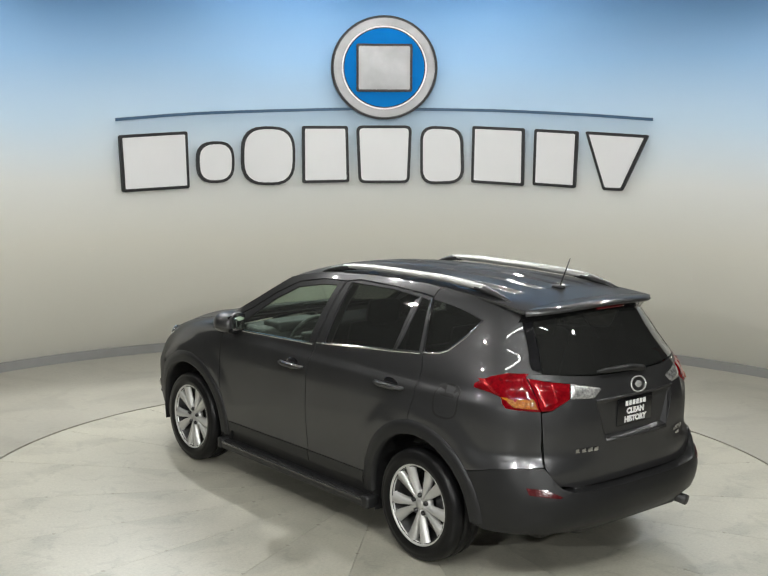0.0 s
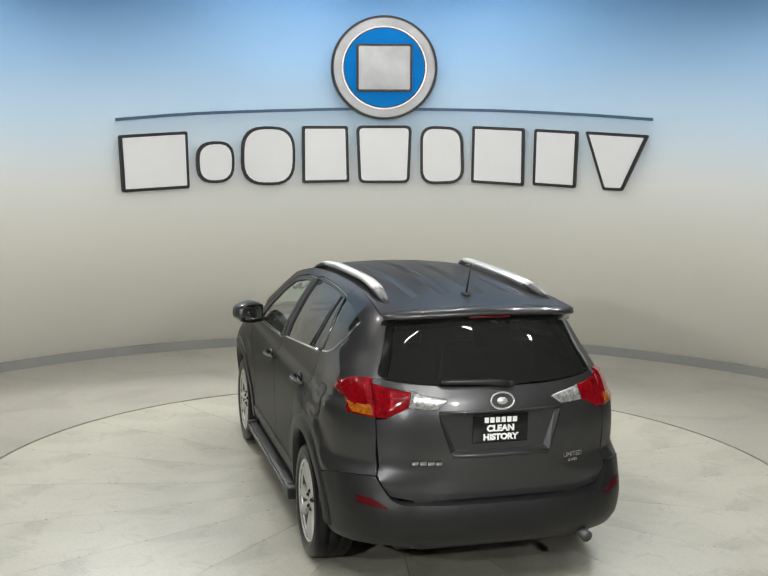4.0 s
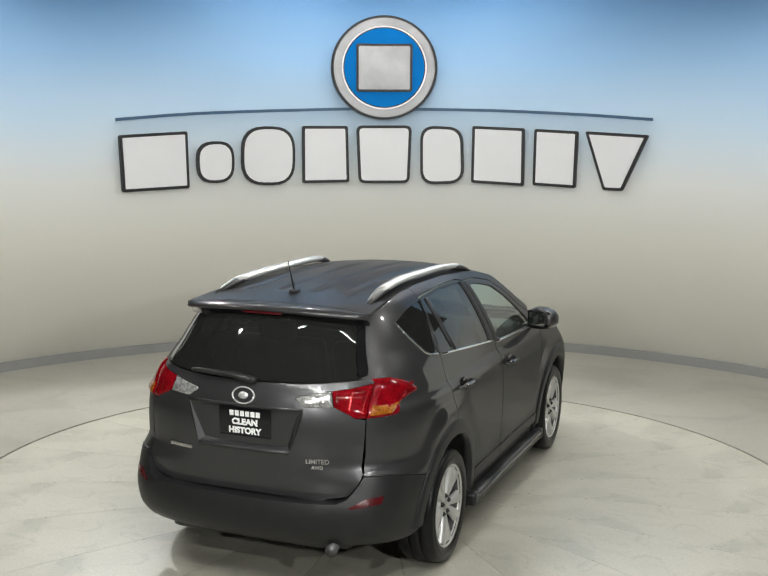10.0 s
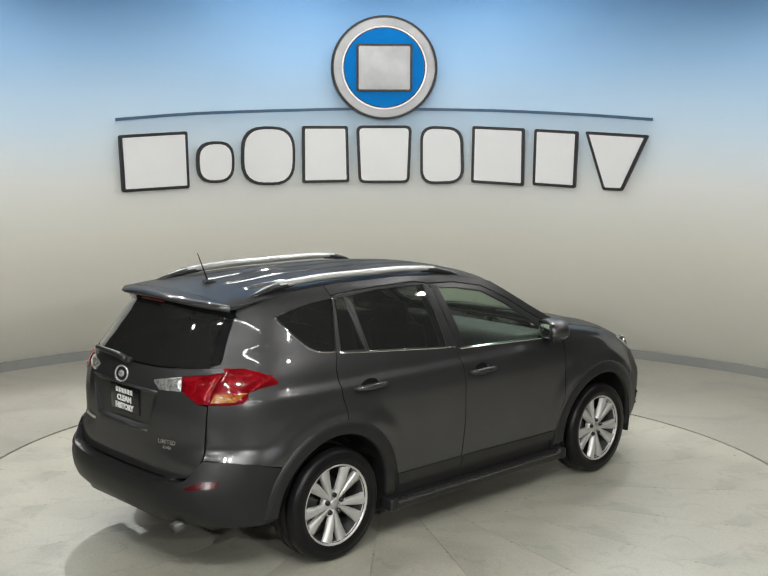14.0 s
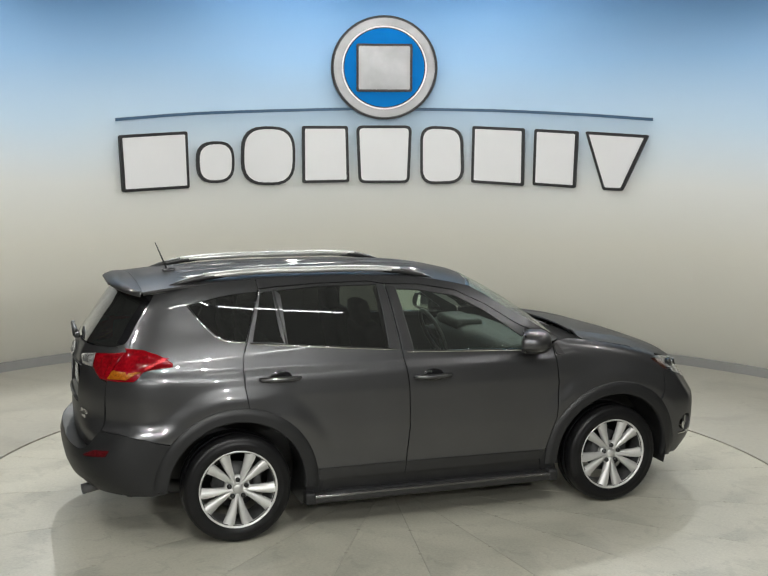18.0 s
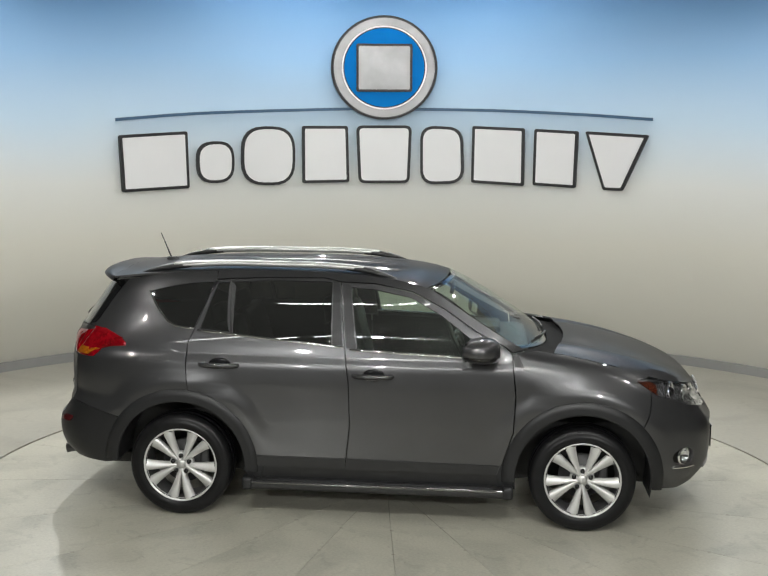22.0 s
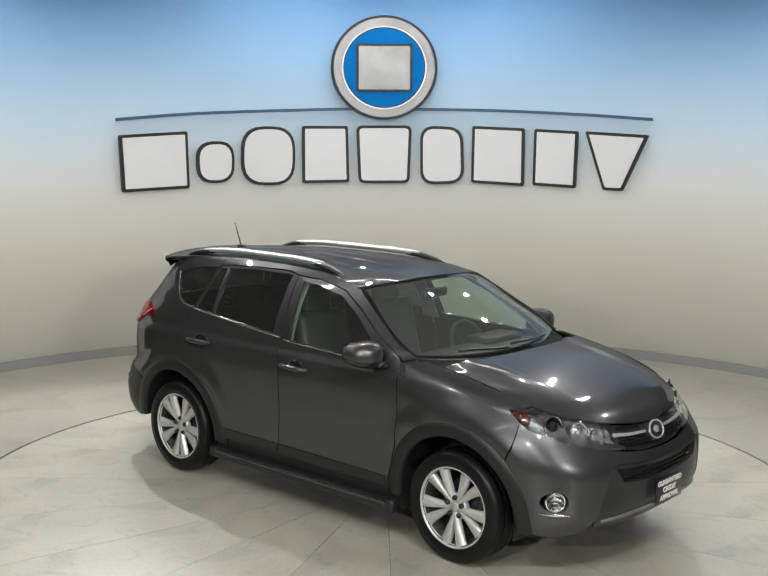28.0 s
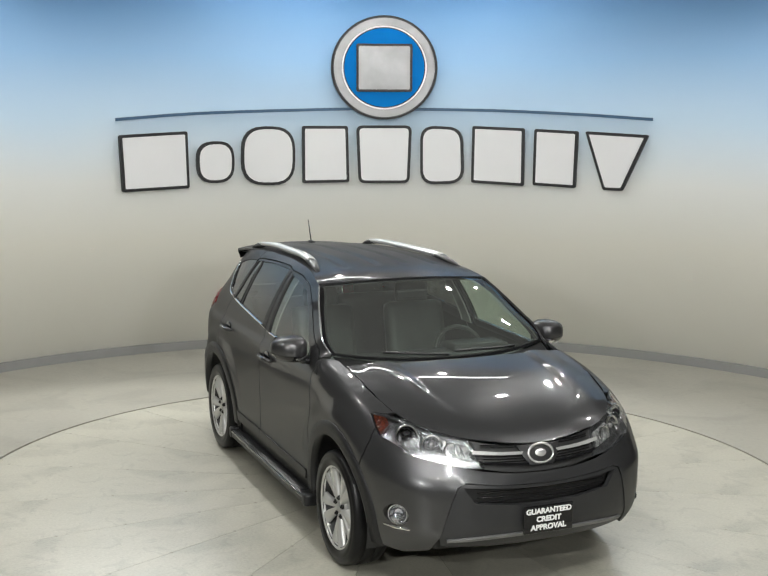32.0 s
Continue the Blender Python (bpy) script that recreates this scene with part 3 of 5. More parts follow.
def word(text, size, at, turn, material, parent, name="lettering", bold=0.0, wide=1.0, label=""):
    """Flat raised letters with the built-in font, centred at a place."""
    cu = bpy.data.curves.new(name, "FONT")
    cu.body, cu.size, cu.align_x, cu.align_y, cu.extrude, cu.offset = text, size, "CENTER", "CENTER", 0.001, bold
    tmp = new("tmp", cu)
    me = bpy.data.meshes.new_from_object(tmp.evaluated_get(bpy.context.evaluated_depsgraph_get()))
    bpy.data.objects.remove(tmp)
    me.transform(at @ turn @ Matrix.Diagonal((wide, 1, 1, 1)))
    me.materials.clear()
    me.materials.append(material)
    ob = new(name, me)
    ob.parent = parent
    return tagged(ob, label)


FR_DOOR = [(0.853, 1.160), (0.883, 0.90), (0.872, 0.66), (0.805, 0.44), (0.775, 0.365), (-0.222, 0.365), (-0.208, 0.46), (-0.188, 0.67), (-0.197, 0.95),
           (-0.233, 1.18), (-0.282, 1.575), (-0.05, 1.567), (0.2, 1.524), (0.40, 1.427), (0.62, 1.289), (0.80, 1.203)]
FR_GLASS = [(-0.214, 1.548), (-0.06, 1.538), (0.19, 1.493), (0.385, 1.393), (0.56, 1.270), (0.70, 1.170), (0.725, 1.132), (0.585, 1.138), (-0.151, 1.166)]
RR_DOOR = [(-0.229, 0.365), (-0.215, 0.46), (-0.195, 0.67), (-0.204, 0.95), (-0.240, 1.18), (-0.289, 1.575), (-0.40, 1.596), (-0.75, 1.592), (-1.02, 1.580), (-1.133, 1.570),
           (-1.245, 1.262), (-1.281, 1.171), (-1.282, 1.02), (-1.262, 0.882)] + arc(-AXLE, 0.36, 0.496, 82, 5) + [(-0.80, 0.365)]
RR_GLASS = [(-0.345, 1.578), (-0.323, 1.190), (-0.990, 1.243), (-1.030, 1.563), (-0.75, 1.580)]
RR_SMALL = [(-1.046, 1.561), (-1.008, 1.251), (-1.212, 1.266), (-1.124, 1.554)]
Q_GLASS = [(-1.140, 1.560), (-1.392, 1.536), (-1.590, 1.490), (-1.52, 1.395), (-1.435, 1.310), (-1.375, 1.285), (-1.300, 1.274), (-1.252, 1.272)]


def make_car():
    car = new("car")
    tagged(car, "dark grey metallic compact SUV parked on the turntable", "car", kind="thing")
    both = (1, -1)
    # --- outer panels
    for sd in both:
        dr = part("front_door", skin(sides(*FR_DOOR), holes=[sides(*FR_GLASS)], side=sd, step=0.024), PAINT, car)
        rd = part("rear_door", skin(sides(*RR_DOOR), holes=[sides(*RR_GLASS), sides(*RR_SMALL)], side=sd, step=0.024), PAINT, car)
        part("front_window", skin(sides(*FR_GLASS), off=-0.008, thick=0.004, side=sd), GLASS_SIDE, dr, "lightly tinted clear glass")
        part("rear_window", skin(sides(*RR_GLASS), off=-0.008, thick=0.004, side=sd), GLASS_DARK, rd, "dark privacy glass")
        part("fixed_window", skin(sides(*RR_SMALL), off=-0.008, thick=0.004, side=sd), GLASS_DARK, rd, "dark privacy glass")
        # door lower cladding
        part("door_cladding", skin(sides((0.79, 0.43), (0.772, 0.368), (-0.219, 0.368), (-0.209, 0.44)), off=0.008, side=sd), BLACK, dr, "black plastic lower door strip")
        part("door_cladding", skin(sides((-0.226, 0.368), (-0.216, 0.44), (-0.812, 0.44), (-0.80, 0.368)), off=0.008, side=sd), BLACK, rd, "black plastic lower door strip")
        # chrome strips under the windows
        def belt(x0, x1, z0, z1, host):
            line = [body(sx(x0 + (x1 - x0) * i / 10, 1.2), z0 + (z1 - z0) * i / 10) for i in range(11)]
            part("belt_strip", sweep([(p.x, sd * (p.y + 0.001), p.z) for p in line], 0.009, 6), CHROME, host, "bright chrome strip under the glass")
        belt(0.73, -0.20, 1.126, 1.161, dr)
        belt(-0.25, -1.235, 1.176, 1.257, rd)
        # quarter panel with the rear pillar
        lampcut = sides((-1.98, 1.262), (-2.03, 1.246), (-1.98, 1.243), (-1.878, 1.239), (-1.80, 1.2145), (-1.75, 1.1915), (-1.711, 1.163), (-1.714, 1.140), (-1.83, 1.127), (-1.889, 1.111), (-1.914, 1.084), (-1.944, 1.058), (-1.985, 1.053))
        hatch_s = [(sy(0.669, z, False), z) for z in (1.048, 0.95, 0.85, 0.76, 0.742)]
        quarter = sides((-1.143, 1.570), (-1.252, 1.262), (-1.288, 1.171), (-1.289, 1.02), (-1.268, 0.888)) + sides(*arc(-AXLE, 0.36, 0.496, 83, 141, 8)) \
            + sides((-1.90, 0.711), (-2.02, 0.734)) + hatch_s[::-1] + sides((-2.0, 1.052))[:0] + lampcut[::-1] \
            + sides((-1.955, 1.29), (-1.88, 1.41), (-1.80, 1.52), (-1.755, 1.585), (-1.5, 1.608), (-1.143, 1.628))
        qp = part("quarter_panel", skin(quarter, holes=[sides(*Q_GLASS)], side=sd, step=0.024), PAINT, car)
        part("quarter_window", skin(sides(*Q_GLASS), off=-0.006, thick=0.004, side=sd), GLASS_DARK, qp, "dark privacy glass")
        qline = [(-1.252, 1.267), (-1.300, 1.268), (-1.38, 1.279), (-1.44, 1.304), (-1.525, 1.390), (-1.597, 1.490)]
        part("window_strip", sweep([(body(sx(x, z), z).x, sd * (body(sx(x, z), z).y + 0.001), z) for x, z in qline], 0.008, 6), CHROME, qp, "bright chrome strip round the quarter glass")
        pl = [(-1.248, 1.262), (-1.219, 1.34), (-1.19, 1.42), (-1.163, 1.495), (-1.137, 1.562)]
        part("pillar_strip", sweep([(x, sd * (body(x, z).y + 0.004), z) for x, z in pl], 0.012, 6), GLOSS_BLACK, qp, "gloss black strip between the windows")
        part("divider_bar", sweep([(x, sd * (body(x, z).y + 0.002), z) for x, z in ((-0.998, 1.245), (-1.010, 1.35), (-1.024, 1.45), (-1.037, 1.562))], 0.008, 6), BLACK, rd)
        # front door pillar cover
        part("pillar_cover", skin([(-0.224, 1.17), (-0.274, 1.57), (-0.222, 1.56), (-0.158, 1.168)], off=0.003, side=sd), PLASTIC, dr, "satin grey door pillar cover")
        part("pillar_cover", skin([(-0.248, 1.18), (-0.296, 1.575), (-0.338, 1.578), (-0.316, 1.19)], off=0.003, side=sd), PLASTIC, rd, "satin grey door pillar cover")
        # roof side and windscreen pillar
        frame_poly = sides((-1.137, 1.577), (-1.02, 1.587), (-0.75, 1.599), (-0.40, 1.603), (-0.285, 1.582), (-0.05, 1.574), (0.2, 1.531), (0.405, 1.434), (0.625, 1.296), (0.805, 1.210),
                           (0.862, 1.172), (0.93, 1.186), (0.607, 1.372), (0.316, 1.548), (0.1, 1.594), (-0.1, 1.617), (-0.5, 1.635), (-1.0, 1.635), (-1.137, 1.628))
        part("pillar_frame", skin(frame_poly, side=sd, step=0.03), PAINT, car)
        # front wing
        wing = sides((0.861, 1.155), (0.891, 0.90), (0.880, 0.66), (0.813, 0.44)) + sides(*arc(AXLE, 0.36, 0.496, 172, 44, 16)) \
            + sides((1.735, 0.80), (1.744, 0.943), (1.698, 0.976), (1.660, 1.000), (1.668, 1.011), (1.735, 1.013), *[(x, hood_edge(x) - 0.0006) for x in (1.745, 1.70, 1.652, 1.55, 1.425, 1.28, 1.13, 1.02)], (0.96, 1.176), (0.90, 1.172))
        wg = part("front_wing", skin(wing, side=sd, step=0.019), PAINT, car)
        part("mirror_triangle", skin(sides((0.864, 1.158), (0.895, 1.158), (0.938, 1.080), (0.876, 1.088)), off=0.003, side=sd), PLASTIC, wg)
        # wheel arch flares and wells
        for ax in (AXLE, -AXLE):
            fm = body
            a0, a1 = (-8, 184) if ax > 0 else (-4, 178)
            def flare(s, z, sink=0.0, ax=ax):
                # s is the angle in degrees, z the distance beyond the opening
                a = radians(s)
                r = 0.436 + z
                x, zz = ax + r * math.cos(a), 0.358 + r * math.sin(a)
                p = body_low(sx(x, max(zz, 0.2), body_low), max(zz, 0.2)) if ax < 0 else body(sx(x, max(zz, 0.2)), max(zz, 0.2))
                lift = 0.007 + 0.006 * (1 - max(z, 0) / 0.088) - sink
                return Vector((p.x, p.y + lift, zz))
            one = bmesh.new()
            grid = []
            n = 40
            for i in range(n + 1):
                a = a0 + (a1 - a0) * i / n
                grid.append([one.verts.new(flare(a, z, 0.010 if z > 0.085 else 0.0)) for z in (0.088, 0.084, 0.04, 0.010, 0.0)] + [one.verts.new(flare(a, 0.0) - Vector((0, 0.05, 0)))])
            for p, q in zip(grid, grid[1:]):
                for k in range(5):
                    one.faces.new((p[k], q[k], q[k + 1], p[k + 1]))
            bmesh.ops.recalc_face_normals(one, faces=one.faces[:])
            if sd < 0:
                one.transform(Matrix.Diagonal((1, -1, 1, 1)))
                bmesh.ops.reverse_faces(one, faces=one.faces[:])
            part("wheel_arch", one, PLASTIC, car, "dark grey plastic wheel arch moulding")
            one = bmesh.new()
            rows = []
            for y in (0.87, 0.52):
                rows.append([one.verts.new((ax + 0.445 * math.cos(radians(a)), sd * y, 0.358 + 0.445 * math.sin(radians(a)))) for a in range(-20 if ax < 0 else -14, 201 if ax > 0 else 181, 5)])
            for i in range(len(rows[0]) - 1):
                one.faces.new((rows[0][i], rows[0][i + 1], rows[1][i + 1], rows[1][i]))
            c = one.verts.new((ax, sd * 0.52, 0.3))
            for i in range(len(rows[1]) - 1):
                one.faces.new((rows[1][i], rows[1][i + 1], c))
            part("wheel_well", one, BLACK, car, smooth=False)
        # sill and running board
        part("sill", skin(sides((0.79, 0.40), (0.84, 0.20), (-0.84, 0.20), (-0.79, 0.40)), off=-0.016, side=sd, thick=0.05), BLACK, car)
        for g in (1, -1):
            cap = [(g * 0.778, 0.43), (g * 0.862, 0.43), (g * 0.892, 0.27), (g * 0.80, 0.225), (g * 0.77, 0.36)]
            part("sill_end", skin(sides(*cap), off=-0.003, side=sd, thick=0.05), PLASTIC, car)
        bd = rbox((1.72, 0.100, 0.062), (-0.01, sd * 0.876, 0.250), 0.022, seg=3)
        board = part("running_board", bd, BLACK, car, "black running board below the doors")
        part("tread", rbox((1.50, 0.058, 0.008), (-0.01, sd * 0.876, 0.282), 0.003), PLASTIC, board)
        part("edge_trim", rbox((1.66, 0.012, 0.018), (-0.01, sd * 0.924, 0.268), 0.005), BOARD_EDGE, board, "polished dark edge of the running board")
        for e in (-0.86, 0.86):
            part("end_cap", rbox((0.07, 0.108, 0.082), (e - 0.01, sd * 0.876, 0.256), 0.018), PLASTIC, board)
        # mirrors
        mb = bmesh.new()
        bmesh.ops.create_uvsphere(mb, u_segments=20, v_segments=12, radius=1)
        for v in mb.verts:
            x, y, z = v.co
            x, y, z = [math.copysign(abs(c) ** 0.84, c) for c in (x, y, z)]
            x = x * 0.105 if x > 0 else max(x, -0.5) * 0.15
            v.co = (x - 0.035 * max(y * sd, 0), y * 0.120, (abs(z) ** 0.85) * (1 if z > 0 else -1) * 0.080 * (1 - 0.18 * y * sd))
        shell = mb.copy()
        bmesh.ops.delete(shell, geom=[v for v in shell.verts if v.co.z > -0.012], context="VERTS")
        shell.transform(pose(0.668, sd * 0.964, 1.200, 0, 0, sd * 20) @ Matrix.Scale(1.025, 4))
        mb.transform(pose(0.668, sd * 0.964, 1.200, 0, 0, sd * 20))
        bmesh.ops.recalc_face_normals(mb, faces=mb.faces[:])
        mir = part("wing_mirror", mb, PAINT, dr, "grey wing mirror with bright strip")
        part("mirror_shell", shell, GLOSS_BLACK, dr, "black lower shell of the mirror")
        # --- handles
        for x, z, host, nm in ((-0.04, 1.003, dr, "f"), (-1.062, 1.047, rd, "r")):
            y = body(x, z).y
            cup = bmesh.new()
            bmesh.ops.create_uvsphere(cup, u_segments=16, v_segments=8, radius=1)
            cup.transform(pose(x + 0.005, sd * (y - 0.004), z - 0.004) @ Matrix.Diagonal((0.080, 0.010, 0.050, 1)))
            part("handle_cup", cup, GLOSS_BLACK, host)
            pts = [(x - 0.13, y + 0.004), (x - 0.115, y + 0.024), (x - 0.05, y + 0.037), (x + 0.05, y + 0.037), (x + 0.115, y + 0.024), (x + 0.13, y + 0.004)]
            part("door_handle", sweep([(a, sd * b, z) for a, b in pts], [0.011, 0.016, 0.019, 0.019, 0.016, 0.011], 8, flat=0.9), PAINT, host, "grey pull handle")
            part("handle_strip", sweep([(a, sd * (b + 0.012), z + 0.009) for a, b in pts[1:-1]], 0.0028, 6), CHROME, host, "thin bright line along the handle")
        # roof rails
        rail_pts = []
        for i in range(25):
            u = i / 24
            x = 0.075 - 1.755 * u
            lift = 0.028 * min(1, math.sin(math.pi * min(max(u, 0.0), 1.0)) * 2.6) ** 0.7
            e = roof_edge(x)
            rail_pts.append(Vector((x, sd * (half_width(x, e) - 0.045 - 0.026 * u), e + 0.012 + lift)))
        rl = part("roof_rail", sweep(rail_pts[3:-3], [0.032, 0.037] + [0.039] * 15 + [0.037, 0.032], 8, flat=0.56), SILVER, car, "satin silver roof rail with black feet")
        for seg in (rail_pts[:6], rail_pts[:-7:-1]):
            part("rail_foot", sweep([p - Vector((0, 0, 0.012 - 0.002 * k)) for k, p in enumerate(seg)], [0.016, 0.026, 0.033, 0.037, 0.036, 0.030], 8, flat=0.62), BLACK, rl, "black foot of the rail")
    # mirror details
    for sd in both:
        host = [o for o in car.children_recursive if o.name.startswith("wing_mirror")][0 if sd > 0 else 1]
        part("mirror_arm", sweep([(0.735, sd * 0.845, 1.135), (0.72, sd * 0.89, 1.130), (0.69, sd * 0.94, 1.145)], [0.045, 0.034, 0.03], 8, flat=0.6), GLOSS_BLACK, host.parent)
        part("mirror_strip", sweep([(0.748, sd * 0.870, 1.154), (0.764, sd * 0.925, 1.152), (0.722, sd * 1.010, 1.156), (0.645, sd * 1.062, 1.168)], [0.012, 0.016, 0.015, 0.008], 6), CHROME, host.parent, "bright strip on the mirror")
        part("mirror_bezel", rbox((0.012, 0.190, 0.122), (0.591, sd * 0.936, 1.200), 0.005, (0, 0, sd * 20)), GLOSS_BLACK, host.parent)
        g = rbox((0.004, 0.166, 0.098), (0.584, sd * 0.934, 1.200), 0.0015, (0, 4, sd * 20))
        part("mirror_glass", g, CHROME, host.parent, "mirror glass")
    # --- roof, bonnet, glass
    roof = [(-1.86, -1), (-1.5, -1), (-1.0, -1), (-0.5, -1), (0, -1), (0.29, -1), (0.36, -0.7), (0.40, -0.4), (0.415, 0), (0.40, 0.4), (0.36, 0.7), (0.29, 1),
            (0, 1), (-0.5, 1), (-1.0, 1), (-1.5, 1), (-1.86, 1)]
    def roof_ribbed(x, v):
        p = roof_skin(x, v)
        w = abs((v * 2.6 + 0.5) % 1.0 - 0.5)
        k = ease(0.34, 0.44, w) * ease(-1.60, -1.565, x) * (1 - ease(0.05, 0.12, x)) * (1 - ease(0.72, 0.78, abs(v)))
        return p - Vector((0, 0, 0.011 * k))
    rf = part("roof", skin(roof, roof_ribbed, step=0.035), PAINT, car, "dark grey roof with pressed ribs")
    front = [(HOOD_X(y) - 0.004, y / hood_width(HOOD_X(y) - 0.004)) for y, z in HOOD_FRONT]
    front = [(x, min(v, 1.0)) for x, v in front]
    hood = [(1.13, -1), (1.4, -1), (1.655, -1), (1.748, -1)] + [(x, -v) for x, v in front[::-1]] + front[1:] + [(1.748, 1), (1.655, 1),
            (1.4, 1), (1.13, 1), (1.14, 0.9), (1.19, 0.6), (1.22, 0.3), (1.23, 0), (1.22, -0.3), (1.19, -0.6), (1.14, -0.9)]
    part("bonnet", skin(hood, hood_skin, step=0.034, off=0.003, thick=0.010), PAINT, car, "dark grey bonnet")
    ws = [(-0.965, 0.03), (0.965, 0.03), (0.955, 0.97), (-0.955, 0.97)]
    part("windscreen", skin(ws, screen_skin, step=0.07, thick=0.004), GLASS_CLEAR, car, "large clear windscreen")
    band = skin([(-1.0, 0.0), (1.0, 0.0), (1.0, 1.0), (-1.0, 1.0)], screen_skin, holes=[[(-0.95, 0.045), (0.95, 0.045), (0.94, 0.955), (-0.94, 0.955)]], step=0.07, off=-0.003, thick=0)
    part("screen_border", band, GLOSS_BLACK, car)
    # cowl below the screen, wipers
    cw = bmesh.new()
    rows = []
    for i in range(21):
        u = -1 + i / 10
        a = screen_skin(u * 0.99, 0.0) + Vector((0, 0, -0.012))
        b = hood_skin(1.235 - 0.10 * abs(u) ** 3, u * 0.99) + Vector((0, 0, -0.035))
        rows.append([cw.verts.new(a), cw.verts.new((a + b) / 2 - Vector((0, 0, 0.02))), cw.verts.new(b)])
    for p, q in zip(rows, rows[1:]):
        for k in range(2):
            cw.faces.new((p[k], p[k + 1], q[k + 1], q[k]))
    part("cowl", cw, COWL, car, "matt black cowl below the windscreen")
    for x0, x1 in ((0.62, 0.02), (-0.05, -0.60)):
        line = [screen_skin(u, 0.035 + 0.014 * k) + Vector((0.012, 0, 0.014)) for k, u in ((0, x0), (1, (x0 * 2 + x1) / 3), (2, (x0 + 2 * x1) / 3), (2.2, x1))]
        part("wiper", sweep(line, 0.008, 6), BLACK, car, "black windscreen wiper")
    # --- front end
    bump = sides((1.742, 0.795), (1.751, 0.940), (1.80, 0.908)) + ends(True, (0.742, 0.870), (0.70, 0.838), (0.50, 0.792), (0.36, 0.762), (0.2, 0.745), (0, 0.738))
    low = sides(*arc(AXLE, 0.36, 0.496, 43, -3, 8)) + sides((1.84, 0.30), (1.95, 0.285)) + ends(True, (0.62, 0.315), (0.60, 0.40), (0.515, 0.695), (0.47, 0.712), (0.2, 0.690), (0, 0.682))
    full = bump + [(2 * FC - s, z) for s, z in bump[-2::-1]] + [(2 * FC - s, z) for s, z in low] + low[-2::-1]
    fog_hole = [(sy(0.785 + 0.044 * math.cos(radians(a)), 0.515 + 0.060 * math.sin(radians(a)), True), 0.515 + 0.060 * math.sin(radians(a))) for a in range(0, 360, 24)]
    fog_hole_r = [(2 * FC - s, z) for s, z in fog_hole]
    fb = part("front_bumper", skin(full, step=0.04, holes=[fog_hole, fog_hole_r], thick=0.03), PAINT, car, "dark grey front bumper")
    up = ends(True, (0.511, 0.693), (0.468, 0.709), (0.2, 0.687), (0, 0.679))
    dn = ends(True, (0.598, 0.40), (0.575, 0.345), (0.3, 0.325), (0, 0.32))
    lowp = up + [(2 * FC - s, z) for s, z in up[-2::-1]] + [(2 * FC - s, z) for s, z in dn] + dn[-2::-1]
    gr = ends(True, (0.485, 0.690), (0.2, 0.668), (0, 0.660)) + ends(True, (-0.2, 0.668), (-0.485, 0.690), (-0.42, 0.60), (-0.2, 0.575), (0, 0.568), (0.2, 0.575), (0.42, 0.60))
    lb = part("lower_bumper", skin(lowp, step=0.04, holes=[gr], off=-0.006, thick=0.03), SATIN, car, "satin dark grey lower bumper")
    part("lower_grille", skin(gr, step=0.05, off=-0.05, thick=0.0), BLACK, lb)
    for k in range(3):
        z = 0.598 + k * 0.026
        part("grille_bar", sweep([body(sy(y, z, True), z) - Vector((0.028, 0, 0)) for y in (0.40, 0.2, 0, -0.2, -0.40)], 0.004, 6), GLOSS_BLACK, lb)
    part("skid_strip", skin(ends(True, (0.56, 0.392), (0.3, 0.408), (0, 0.410), (-0.3, 0.408), (-0.56, 0.392), (-0.555, 0.379), (-0.3, 0.392), (0, 0.394), (0.3, 0.392), (0.555, 0.379)), off=0.006), METAL, lb, "dull silver skid strip")
    # upper grille with a bright bar
    gu = ends(True, (0.352, 0.778), (0.2, 0.755), (0, 0.748), (-0.2, 0.755), (-0.352, 0.778)) + ends(True, (-0.405, 0.918), (-0.2, 0.885), (0, 0.872), (0.2, 0.885), (0.405, 0.918))
    ug = part("upper_grille", skin(gu, step=0.05, off=-0.02, thick=0.0), BLACK, car, "black upper grille")
    for sd in both:
        bar = ends(True, (0.40, 0.846), (0.25, 0.833), (0.115, 0.828), (0.105, 0.842), (0.125, 0.843), (0.25, 0.849), (0.40, 0.863))
        part("grille_bar", skin(bar, step=0.04, off=0.006, side=sd), BRIGHT, ug, "bright grille bar")
        bar = ends(True, (0.375, 0.802), (0.25, 0.786), (0.08, 0.776), (0.08, 0.786), (0.25, 0.798), (0.375, 0.816))
        part("grille_bar", skin(bar, step=0.04, off=0.0, side=sd), GLOSS_BLACK, ug)
    for k in range(6):
        z = 0.872 - 0.010 * k if k < 2 else 0.818 - 0.013 * (k - 2)
        part("grille_slat", sweep([body(sy(y, z + 0.10 * y * y, True), z + 0.10 * y * y) - Vector((0.014, 0, 0)) for y in (0.34, 0.25, 0.12, 0, -0.12, -0.25, -0.34)], 0.003, 5), GLOSS_BLACK, ug)
    plinth = ends(True, (0.135, 0.874), (0.105, 0.81), (0.07, 0.772), (-0.07, 0.772), (-0.105, 0.81), (-0.135, 0.874))
    part("badge_plinth", skin(plinth, step=0.03, off=0.002, bulge=0.010), PAINT, ug, "grey painted plinth behind the badge")

